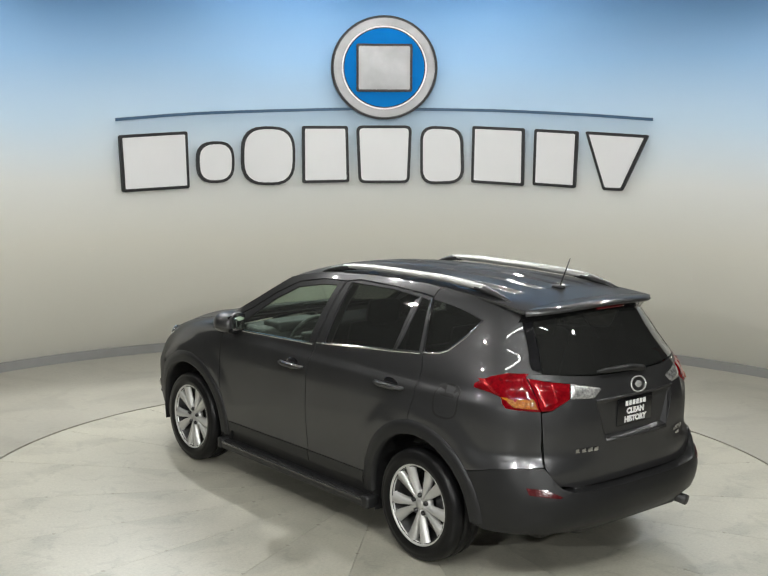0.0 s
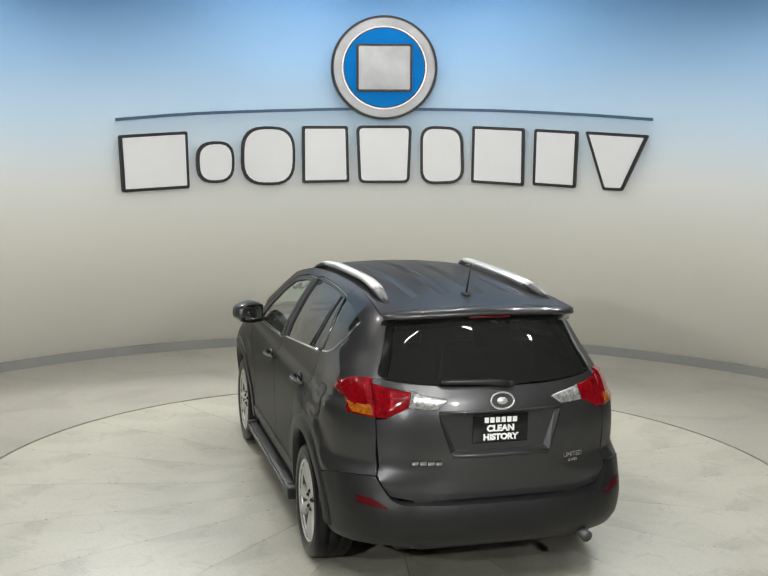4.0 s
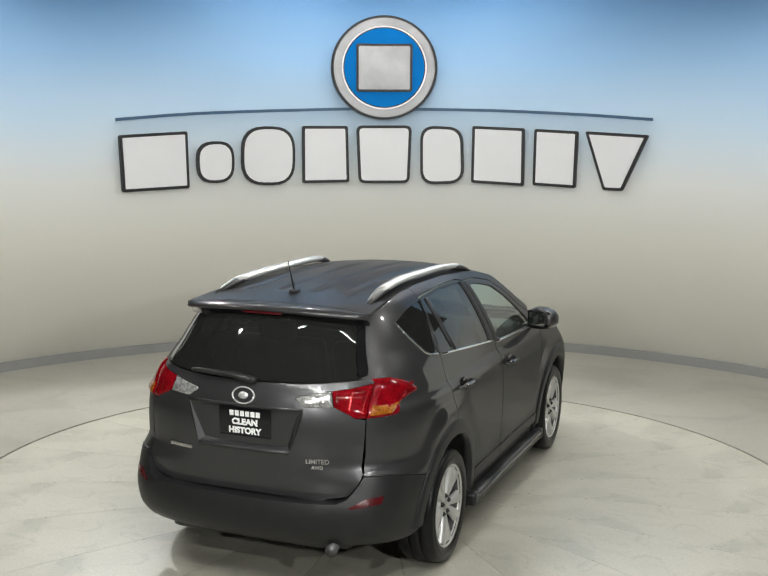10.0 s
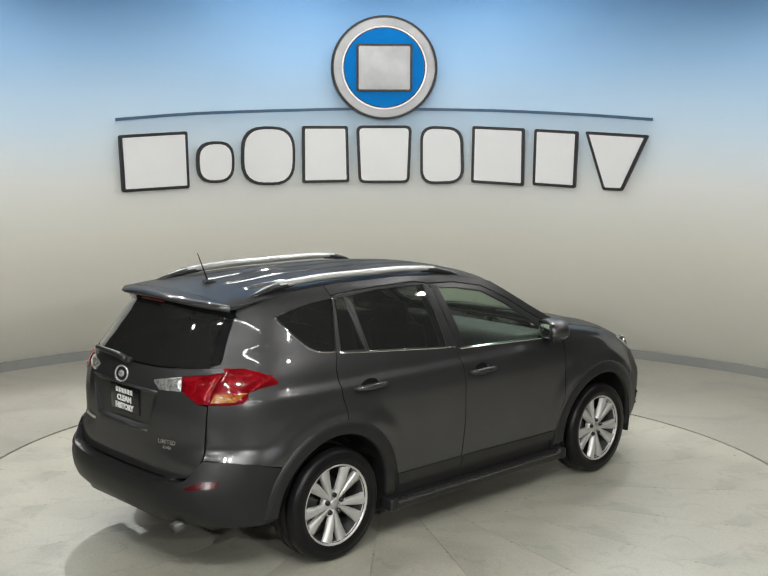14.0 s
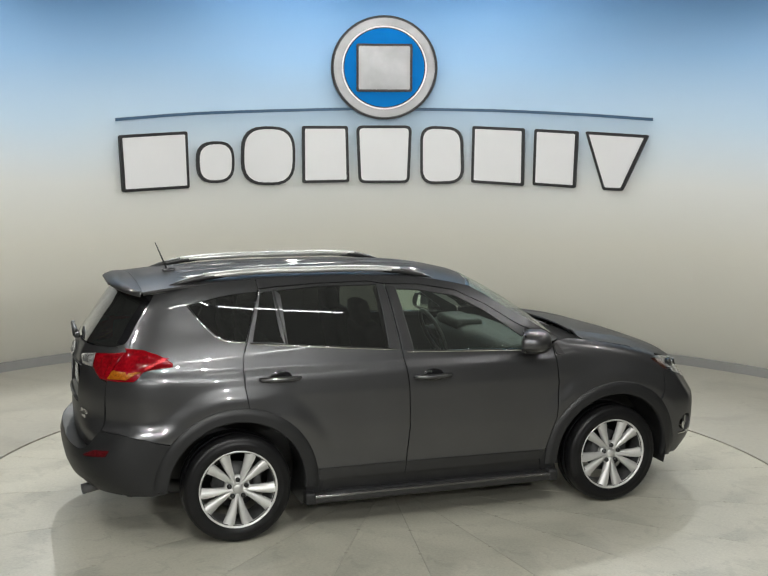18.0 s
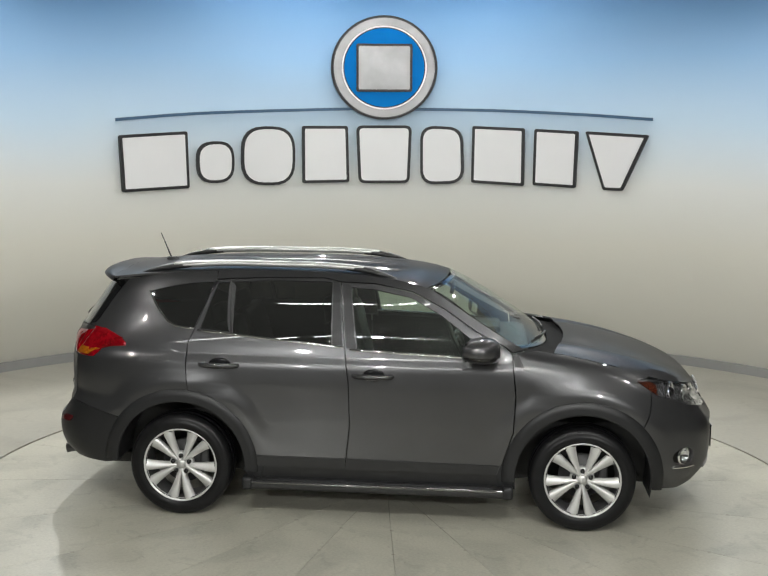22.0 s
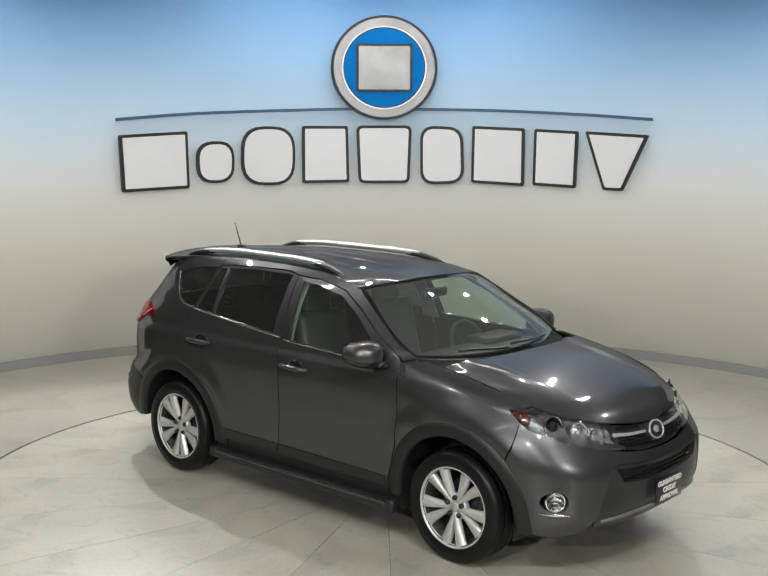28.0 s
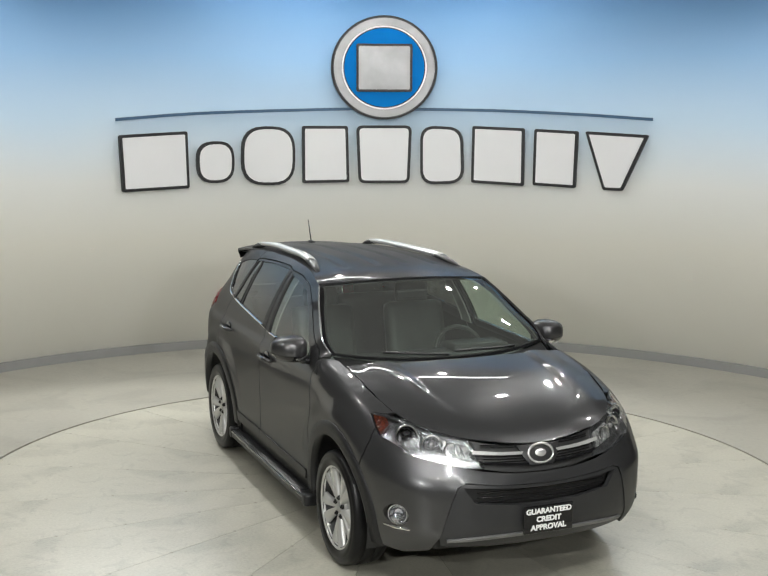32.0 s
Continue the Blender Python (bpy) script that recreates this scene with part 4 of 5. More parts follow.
    def emblem(x, z, size, tilt, facing, host):
        b = bmesh.new()
        for rx, rz, r in ((size, size * 0.68, size * 0.09),):
            ring = [Vector((0, rx * math.cos(2 * math.pi * i / 32), rz * math.sin(2 * math.pi * i / 32))) for i in range(33)]
            b = sweep(ring, r, 6, up=(1, 0, 0))
        b2 = lathe([(0, 0.006), (size * 0.34, 0.005), (size * 0.46, 0.0)], 24)
        b2.transform(pose(0, 0, 0, 0, 90, 0) @ Matrix.Diagonal((0.66, 1, 1, 1)))
        b = merge(b, b2)
        b.transform(pose(x, 0, z, 0, tilt, 0 if facing > 0 else 180))
        return part("badge", b, BRIGHT, host, "plain bright oval badge")
    emblem(nose(0.83) + 0.012, 0.83, 0.078, -20, 1, ug)
    plate = part("number_plate", rbox((0.008, 0.31, 0.155), (2.272, 0, 0.488), 0.003), GLOSS_BLACK, lb, "black dealer plate with white words")
    rot = Matrix.Rotation(radians(90), 4, "Z") @ Matrix.Rotation(radians(90), 4, "X")
    for txt, dz, sz, wd in (("GUARANTEED", 0.046, 0.0415, 1.06), ("CREDIT", 0.0, 0.0415, 1.10), ("APPROVAL", -0.046, 0.0415, 1.10)):
        word(txt, sz, Matrix.Translation((2.278, 0, 0.488 + dz)), rot, WHITE_INK, plate, "lettering", 0.0018, wd)
    for sd in both:
        lamp = ends(True, (0.345, 0.775), (0.395, 0.915), (0.47, 0.936), (0.55, 0.960), (0.62, 0.982), (0.69, 0.998), (0.745, 1.010)) + sides((1.670, 1.015), (1.664, 1.004), (1.70, 0.980), (1.748, 0.945), (1.80, 0.912)) + ends(True, (0.735, 0.868), (0.69, 0.835), (0.50, 0.788))
        pan = part("headlamp", skin(lamp, step=0.04, off=-0.030, thick=-0.027, side=sd), LAMP_PAN, car, "large clear headlamp with chrome reflectors")
        part("lens", skin(lamp, step=0.04, off=-0.002, thick=0.012, side=sd), LENS, pan)
        for y, z, r in ((0.705, 0.922, 0.056), (0.600, 0.886, 0.053), (0.505, 0.856, 0.044)):
            p = body(sy(y, z, True), z)
            m = Matrix.Translation((p.x - 0.020, sd * (p.y - 0.014), z)) @ pose(0, 0, 0, 0, 80, sd * 24)
            bowl = lathe([(r + 0.006, -0.006), (r + 0.006, 0.004), (r, 0.004), (r * 0.92, -0.008), (r * 0.7, -0.026), (r * 0.4, -0.036), (0, -0.038)], 22)
            bowl.transform(m)
            rf = part("reflector", bowl, CHROME, pan, "chrome lamp bowl")
            b = bmesh.new()
            bmesh.ops.create_uvsphere(b, u_segments=14, v_segments=8, radius=r * (0.62 if y > 0.65 else 0.3))
            b.transform(m @ pose(0, 0, -0.014))
            part("projector" if y > 0.65 else "bulb", b, GLOSS_BLACK if y > 0.65 else CLEAR, pan)
        for k in range(4):
            y0 = 0.40 + 0.035 * k
            st = ends(True, (y0, 0.815 + 0.02 * k * 0.5), (y0 + 0.028, 0.82 + 0.01 * k), (y0 + 0.04, 0.895 + 0.008 * k), (y0 + 0.012, 0.89 + 0.008 * k))
            part("reflector", skin(st, step=0.03, off=-0.02, side=sd, thick=0.02), CLEAR, pan)
        am = sides((1.672, 1.006), (1.70, 0.984), (1.748, 0.950), (1.795, 0.920), (1.790, 0.975), (1.740, 1.000))
        part("side_marker", skin(am, step=0.03, off=-0.006, side=sd), AMBER_DARK, pan, "dark amber corner marker")
        fill_in = sides((1.664, 1.004), (1.664, 1.016), (1.735, 1.026), (1.758, 1.024)) + ends(True, (0.745, 1.014), (0.69, 1.000), (0.69, 0.988), (0.745, 0.998))
        part("lamp_surround", skin(fill_in, step=0.02, off=-0.005, side=sd, thick=0.01), PAINT, car)
        # fog lamp
        c = body(sy(0.785, 0.515, True), 0.515)
        fg = lathe([(0.060, 0.0), (0.056, 0.012), (0.050, 0.006), (0.044, -0.012), (0.02, -0.035), (0, -0.036)], 22)
        fg.transform(Matrix.Translation((c.x - 0.012, sd * (c.y - 0.012), 0.515)) @ pose(0, 0, 0, 0, 90, sd * 42))
        fog = part("fog_lamp", fg, CHROME, fb, "round chrome fog lamp")
        b = lathe([(0, 0.014), (0.03, 0.011), (0.048, 0.004)], 20)
        b.transform(Matrix.Translation((c.x - 0.012, sd * (c.y - 0.012), 0.515)) @ pose(0, 0, 0, 0, 90, sd * 42))
        part("fog_lens", b, LENS, fb)
        lip = [body(sy(y, 0.442, True), 0.442) + Vector((0.006, 0, 0)) for y in (0.825, 0.79, 0.735)]
        part("fog_trim", sweep([(p.x, sd * p.y, p.z) for p in lip], [0.006, 0.010, 0.006], 6), CHROME, fb)
    # --- rear end
    lo2 = sides((-1.752, 0.365), (-1.85, 0.345), f=body_low) + ends(False, (0.72, 0.355), (0.5, 0.352), (0, 0.352), f=body_low)
    hi2 = sides(*arc(-AXLE, 0.36, 0.496, 179, 142, 6), f=body_low) + sides((-1.90, 0.709), (-2.02, 0.732), f=body_low) + ends(False, (0.72, 0.737), (0.676, 0.739), (0.660, 0.700), (0.612, 0.628), (0.56, 0.607), (0.3, 0.603), (0, 0.603), f=body_low)
    rb_poly = lo2 + [(2 * RC - s, z) for s, z in lo2[-2::-1]] + [(2 * RC - s, z) for s, z in hi2] + hi2[-2::-1]
    rb = part("rear_bumper", skin(rb_poly, body_low, step=0.045, thick=0.04), PLASTIC, car, "dark grey plastic rear bumper")
    ledge = [(2 * RC - s, z) for s, z in hi2[7:]] + hi2[-2:6:-1]
    one = bmesh.new()
    rows = [[one.verts.new(body_low(s, z) + Vector((0, 0, -0.002))), one.verts.new(Vector((body_low(s, z).x + 0.10, body_low(s, z).y * 0.97, z - 0.004)))] for s, z in ledge]
    for p, r in zip(rows, rows[1:]):
        one.faces.new((p[0], r[0], r[1], p[1]))
    part("bumper_ledge", one, PLASTIC, rb)
    for sd in both:
        rp = ends(False, (0.770, 0.600), (0.775, 0.636), (0.700, 0.630), (0.622, 0.588), (0.640, 0.582), f=body_low)
        part("reflector", skin(rp, body_low, step=0.03, off=0.004, side=sd), DARK_RED, rb, "dark red bumper reflector")
    # tailgate
    HW = 0.664
    rim = [(HW, 0.745), (HW, 1.04)]
    lampin = [(0.614, 1.052), (0.508, 1.110), (0.358, 1.104), (0.298, 1.148)]
    lt = ends(False, (0, 0.612), (0.5, 0.614), (0.60, 0.632), (0.648, 0.70), *rim, *lampin, (0.310, 1.162), (0.48, 1.194), (0.60, 1.208), (0.663, 1.222), (0.66, 1.246), (0.545, 1.236), (0.3, 1.222), (0, 1.218))
    tg_poly = lt + [(2 * RC - s, z) for s, z in lt[-2:0:-1]]
    rec = ends(False, (0.352, 1.082), (0.285, 0.862), (0.15, 0.850), (-0.15, 0.850), (-0.285, 0.862), (-0.352, 1.082), (0, 1.092))
    tg = part("tailgate", skin(tg_poly, step=0.045, holes=[rec], thick=0.025), PAINT, car, "dark grey tailgate")
    # the recess that holds the plate
    one = bmesh.new()
    outer = [body(s, z) for s, z in rec]
    inner = [Vector((-2.221, body(s, z).y * 0.90, 0.965 + (z - 0.965) * (0.86 if z > 0.965 else 0.80))) for s, z in rec]
    ov = [one.verts.new(p) for p in outer]
    iv = [one.verts.new(p) for p in inner]
    for i in range(len(ov)):
        j = (i + 1) % len(ov)
        one.faces.new((ov[i], ov[j], iv[j], iv[i]))
    one.faces.new(iv)
    bmesh.ops.recalc_face_normals(one, faces=one.faces[:])
    part("plate_recess", one, PAINT, tg, smooth=False)
    lip = [body(sy(y, 0.853, False), 0.853) + Vector((0.002, 0, 0)) for y in (0.275, 0.15, 0, -0.15, -0.275)]
    part("recess_lip", sweep(lip, 0.011, 10), PAINT, tg, "rounded lower lip of the recess")
    plate = part("number_plate", rbox((0.008, 0.318, 0.158), (-2.226, 0, 0.990), 0.006, (0, -2, 0)), GLOSS_BLACK, tg, "black dealer plate with white words")
    rotr = Matrix.Rotation(radians(-90), 4, "Z") @ Matrix.Rotation(radians(90), 4, "X")
    for txt, dz, wd in (("CLEAN", 0.0, 1.10), ("HISTORY", -0.048, 1.06)):
        word(txt, 0.046, Matrix.Translation((-2.2318, 0, 0.990 + dz)), rotr, WHITE_INK, plate, "lettering", 0.0024, wd)
    for k in range(6):
        part("name_bar", rbox((0.002, 0.025, 0.034), (-2.2312, 0.0325 * (2.5 - k), 1.040), 0.0), WHITE_INK, plate, smooth=False)
    # added rod marking the recess's upper edge; the tailgate has no bar there
    grip = [body(sy(y, 1.092, False), 1.092) + Vector((-0.004, 0, 0)) for y in (0.35, 0.2, 0, -0.2, -0.35)]
    part("grip_bar", sweep(grip, 0.006, 8, flat=1.3), PAINT, tg, "thin grey rod along the upper recess edge")
    emblem(tail(1.146) - 0.010, 1.146, 0.066, -14, -1, tg)
    for k, (y, w) in enumerate(((0.472, 0.038), (0.431, 0.038), (0.389, 0.040), (0.349, 0.034))):
        p = body(sy(y, 0.818, False), 0.818)
        part("name_bar", rbox((0.006, w, 0.026), (p.x - 0.002, y, 0.818), 0.002), CHROME, tg)
    for txt, z, sz in (("LIMITED", 0.815, 0.036), ("AWD", 0.782, 0.026)):
        p = body(sy(0.435, z, False), z)
        p1, p2 = body(sy(0.50, z, False), z), body(sy(0.37, z, False), z)
        lean = math.degrees(math.atan2(p1.x - p2.x, 0.13))
        word(txt, sz, Matrix.Translation((p.x - 0.006, -0.435, z)), Matrix.Rotation(radians(-90 + lean), 4, "Z") @ Matrix.Rotation(radians(90), 4, "X"), CHROME, tg, "lettering", 0.0006)
    # rear glass and its black surround
    gl = ends(False, (0, 1.226), (0.3, 1.230), (0.545, 1.240), (0.655, 1.251)) + sides((-2.028, 1.262), (-2.004, 1.29), (-1.928, 1.41), (-1.85, 1.52), (-1.82, 1.55)) + ends(False, (0.45, 1.548), (0, 1.552))
    gl_full = gl + [(2 * RC - s, z) for s, z in gl[-2:0:-1]]
    rg = part("rear_glass", skin(gl_full, step=0.05, off=-0.002, thick=0.006), GLASS_DARK, tg, "dark privacy rear glass")
    for sd in both:
        fr = sides((-1.985, 1.260), (-1.958, 1.29), (-1.883, 1.41), (-1.804, 1.52), (-1.780, 1.55), (-1.818, 1.55), (-1.847, 1.52), (-1.925, 1.41), (-2.001, 1.29), (-2.022, 1.260))
        part("glass_frame", skin(fr, step=0.04, off=0.001, side=sd), GLOSS_BLACK, tg, "gloss black strip beside the rear glass")
        # tail lamp: red body on the side, inner part on the tailgate
        out = sides((-1.712, 1.162), (-1.75, 1.190), (-1.80, 1.213), (-1.878, 1.238), (-1.98, 1.242)) + ends(False, (0.666, 1.222), (0.666, 1.05)) + sides((-1.985, 1.054), (-1.945, 1.059), (-1.915, 1.085), (-1.890, 1.112), (-1.83, 1.128), (-1.715, 1.141))
        tl = part("tail_lamp", skin(out, step=0.016, off=0.002, side=sd, thick=0.03, bulge=0.014), RED, car, "red tail lamp with amber corner")
        amb = ends(False, (0.778, 1.108), (0.678, 1.112), (0.678, 1.062), (0.765, 1.066))
        part("amber_lens", skin(amb, step=0.03, off=0.015, side=sd, thick=0.02, bulge=0.004), AMBER, tl, "amber turn lamp lens")
        for y, z0, z1 in ((0.695, 1.115, 1.195), (0.735, 1.112, 1.205), (0.775, 1.120, 1.190)):
            cell = ends(False, (y, z0), (y + 0.010, z0), (y + 0.013, z1), (y + 0.004, z1))
            part("reflector_strip", skin(cell, step=0.02, off=0.0155, side=sd, thick=0.004), RED_CELL, tl, "bright red reflector strip")
        inn = ends(False, (0.663, 1.052), (0.615, 1.054), (0.508, 1.112), (0.485, 1.192), (0.60, 1.206), (0.663, 1.220))
        ti = part("inner_lamp", skin(inn, step=0.018, off=0.0, side=sd, thick=0.03, bulge=0.012), RED, tg, "red inner tail lamp")
        for y, z0, z1 in ((0.640, 1.075, 1.190), (0.575, 1.098, 1.185)):
            cell = ends(False, (y, z0), (y + 0.009, z0), (y + 0.009, z1), (y + 0.002, z1))
            part("reflector_strip", skin(cell, step=0.02, off=0.0125, side=sd, thick=0.004), RED_CELL, ti, "bright red reflector strip")
        clr = ends(False, (0.503, 1.112), (0.36, 1.106), (0.300, 1.148), (0.312, 1.160), (0.480, 1.192))
        part("clear_lens", skin(clr, step=0.018, off=0.0, side=sd, thick=0.03, bulge=0.012), CLEAR, ti, "clear reversing lamp lens")
    # spoiler
    under = []
    one = bmesh.new()
    rows = []
    for i in range(31):
        v = -1 + i / 15
        y = 0.570 * v
        back = -2.035 + 0.150 * abs(v) ** 3.4
        front = -1.862
        zf = roof_skin(front, v).z
        zt = 1.600 - 0.034 * abs(v) ** 2.2
        prof = [(front, zf), (front - 0.45 * (front - back), zf + 0.004 * (1 - abs(v))), (front - 0.72 * (front - back), (zf + zt) / 2 + 0.006), (back + 0.01, zt), (back, zt - 0.010), (back + 0.012, zt - 0.022),
                (back + 0.05, zt - 0.036), (max(-1.955, back + 0.07), zt - 0.064)]
        rows.append([one.verts.new((x, y, z)) for x, z in prof[:6]])
        under.append([Vector((x, y, z)) for x, z in prof[5:]])
    for p, q in zip(rows, rows[1:]):
        for k in range(len(p) - 1):
            one.faces.new((p[k], q[k], q[k + 1], p[k + 1]))
    for r in (rows[0], rows[-1]):
        one.faces.new(r)
    bmesh.ops.recalc_face_normals(one, faces=one.faces[:])
    sp = part("spoiler", one, PAINT, tg, "grey roof spoiler with high brake lamp")
    one = bmesh.new()
    low = [[one.verts.new(p) for p in r] for r in under]
    for p, q in zip(low, low[1:]):
        for k in range(len(p) - 1):
            one.faces.new((p[k], q[k], q[k + 1], p[k + 1]))
    part("spoiler_underside", one, GLOSS_BLACK, tg, "black underside of the spoiler")
    part("brake_lamp", rbox((0.012, 0.24, 0.012), (-2.018, 0, 1.568), 0.003), DARK_RED, tg, "dark red high brake lamp")
    # rear wiper
    w0 = body(sy(-0.04, 1.232, False), 1.232) + Vector((-0.03, 0, 0.0))
    part("rear_wiper", sweep([(w0.x, -0.04, 1.232), (w0.x - 0.004, 0.06, 1.25), (w0.x + 0.0, 0.30, 1.258), (w0.x + 0.012, 0.34, 1.256)], [0.022, 0.019, 0.014, 0.008], 8), BLACK, tg, "black rear wiper")
    part("wiper_cap", rbox((0.04, 0.06, 0.035), (w0.x + 0.005, -0.04, 1.232), 0.012), BLACK, tg)
    # antenna
    part("antenna_base", rbox((0.085, 0.038, 0.022), (-1.615, 0, roof_mid(-1.615) + 0.008), 0.010), PAINT, rf)
    part("antenna", sweep([(-1.625, 0, roof_mid(-1.62) + 0.012), (-1.70, 0, 1.825)], [0.006, 0.003], 6), BLACK, rf, "thin black roof antenna")
    # fuel flap on the left-hand side
    host = [o for o in car.children if o.name.startswith("quarter_panel")][0]
    for nm, r, off, m in (("flap_gap", 0.100, 0.0022, BLACK), ("fuel_flap", 0.088, 0.004, PAINT)):
        ring = []
        for a in range(0, 360, 15):
            c, s = math.cos(radians(a)), math.sin(radians(a))
            z = 1.035 + r * math.copysign(abs(s) ** 0.7, s)
            ring.append((sx(-1.55 + r * math.copysign(abs(c) ** 0.7, c), z), z))
        part(nm, skin(ring, off=off, thick=0.003, step=0.04), m, host, "rounded fuel flap" if r < 0.09 else "")
    # exhaust
    part("exhaust", sweep([(-1.9, -0.50, 0.36), (-2.12, -0.51, 0.355), (-2.25, -0.53, 0.335)], 0.033, 14), ALLOY_DARK, car, "dull steel exhaust tip")
    # underside
    part("floor_pan", rbox((3.9, 1.04, 0.10), (-0.03, 0, 0.29), 0.03), BLACK, car)
    part("floor_pan", rbox((1.75, 1.62, 0.10), (0.0, 0, 0.30), 0.03), BLACK, car)
    part("engine_block", rbox((1.05, 0.98, 0.55), (1.50, 0, 0.55), 0.05), BLACK, car)
    part("boot_floor", rbox((1.2, 0.98, 0.36), (-1.62, 0, 0.50), 0.05), BLACK, car)
    wheels(car)
    cabin(car)
    return car


def wheels(car):
    """Alloy wheels: five pairs of spokes, five nuts, tyres with tread grooves."""
    tyre = lathe([(0.232, -0.098), (0.250, -0.108), (0.300, -0.117), (0.335, -0.112), (0.350, -0.096), (0.3555, -0.07), (0.3575, -0.04), (0.350, -0.038), (0.350, -0.031), (0.3575, -0.029), (0.358, 0.0),
                  (0.3575, 0.029), (0.350, 0.031), (0.350, 0.038), (0.3575, 0.04), (0.3555, 0.07), (0.350, 0.096), (0.335, 0.112), (0.318, 0.116), (0.300, 0.117), (0.297, 0.119), (0.270, 0.115), (0.250, 0.108), (0.232, 0.098)], 64, axis="Y")
    for v in tyre.verts:
        r = math.hypot(v.co.x, v.co.z)
        if r > 0.26:
            k = (0.26 + (r - 0.26) * 0.885) / r
            v.co.x, v.co.z = v.co.x * k, v.co.z * k
    # flat contact patch
    for v in tyre.verts:
        if v.co.z < -HUB_Z + 0.010:
            v.co.z = -HUB_Z + 0.010
    rim = lathe([(0.250, 0.098), (0.2515, 0.106), (0.248, 0.109), (0.242, 0.107), (0.236, 0.100), (0.232, 0.086)], 64, axis="Y")
    barrel = lathe([(0.232, 0.086), (0.226, 0.050), (0.218, -0.02), (0.226, -0.09), (0.236, -0.1)], 64, axis="Y")
    for k in range(5):
        for sg in (-1, 1):
            base = 90 + 72 * k
            one = bmesh.new()
            rows = []
            for r, da, w, y, d in ((0.030, 27, 0.012, 0.084, 0.03), (0.062, 25, 0.0155, 0.089, 0.04), (0.105, 23.8, 0.0195, 0.094, 0.04), (0.155, 23.0, 0.0262, 0.098, 0.036), (0.205, 22.0, 0.0335, 0.101, 0.032), (0.238, 20.8, 0.0385, 0.102, 0.03)):
                a = radians(base + sg * da)
                c = Vector((r * math.cos(a), 0, r * math.sin(a)))
                t = Vector((-math.sin(a), 0, math.cos(a)))
                u = Vector((0, 1, 0))
                rows.append([one.verts.new(c - t * w + u * (y - d)), one.verts.new(c - t * w * 0.95 + u * (y - 0.010)), one.verts.new(c - t * w * (0.30 - 0.35 * sg) + u * y), one.verts.new(c + t * w * (0.30 + 0.35 * sg) + u * y),
                             one.verts.new(c + t * w * 0.95 + u * (y - 0.010)), one.verts.new(c + t * w + u * (y - d))])
            for p, q in zip(rows, rows[1:]):
                for i in range(5):
                    one.faces.new((p[i], q[i], q[i + 1], p[i + 1]))
            bmesh.ops.recalc_face_normals(one, faces=one.faces[:])
            merge(rim, one)
    hubm = lathe([(0.0, 0.078), (0.075, 0.076), (0.082, 0.066), (0.082, 0.04)], 32, axis="Y")
    rim = merge(rim, hubm)
    cap = lathe([(0.0, 0.092), (0.026, 0.090), (0.032, 0.084), (0.033, 0.07)], 24, axis="Y")
    disc = lathe([(0.0, 0.0), (0.07, 0.0), (0.075, -0.01), (0.148, -0.01), (0.150, -0.03), (0.0, -0.03)], 40, axis="Y")
    nut = lathe([(0.0, 0.099), (0.006, 0.098), (0.0085, 0.093), (0.009, 0.0905), (0.0145, 0.0905), (0.0155, 0.06)], 12, axis="Y")
    first = None
    for ax in (AXLE, -AXLE):
        for sd in (1, -1):
            m = Matrix.Translation((ax, sd * TRACK, HUB_Z)) @ (Matrix.Identity(4) if sd > 0 else Matrix.Rotation(math.pi, 4, "Z"))
            if first is None:
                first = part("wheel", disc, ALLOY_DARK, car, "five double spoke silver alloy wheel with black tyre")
                part("tyre", tyre, RUBBER, first, "black rubber tyre")
                part("rim", rim, ALLOY, first, "silver alloy rim with five double spokes")
                # darker than the rim: shade behind the spokes is in the colour
                part("barrel", barrel, ALLOY_DARK, first, "inner wheel barrel with its recess shade in the colour")
                part("hub_cap", cap, SILVER, first)
                part("caliper", rbox((0.06, 0.05, 0.14), (-0.14, -0.02, 0.03), 0.015), ALLOY_DARK, first)
                nm = None
                for k in range(5):
                    a = radians(90 + 72 * k)
                    p = Matrix.Translation((0.057 * math.cos(a), 0, 0.057 * math.sin(a)))
                    if nm is None:
                        nm = part("lug_nut", nut, NUT, first, "dark wheel nut in its well")
                        nm.matrix_basis = p
                    else:
                        c = new("lug_nut", nm.data)
                        c.parent = first
                        c.matrix_basis = p
                first.matrix_basis = m
            else:
                copy_thing(first, m)


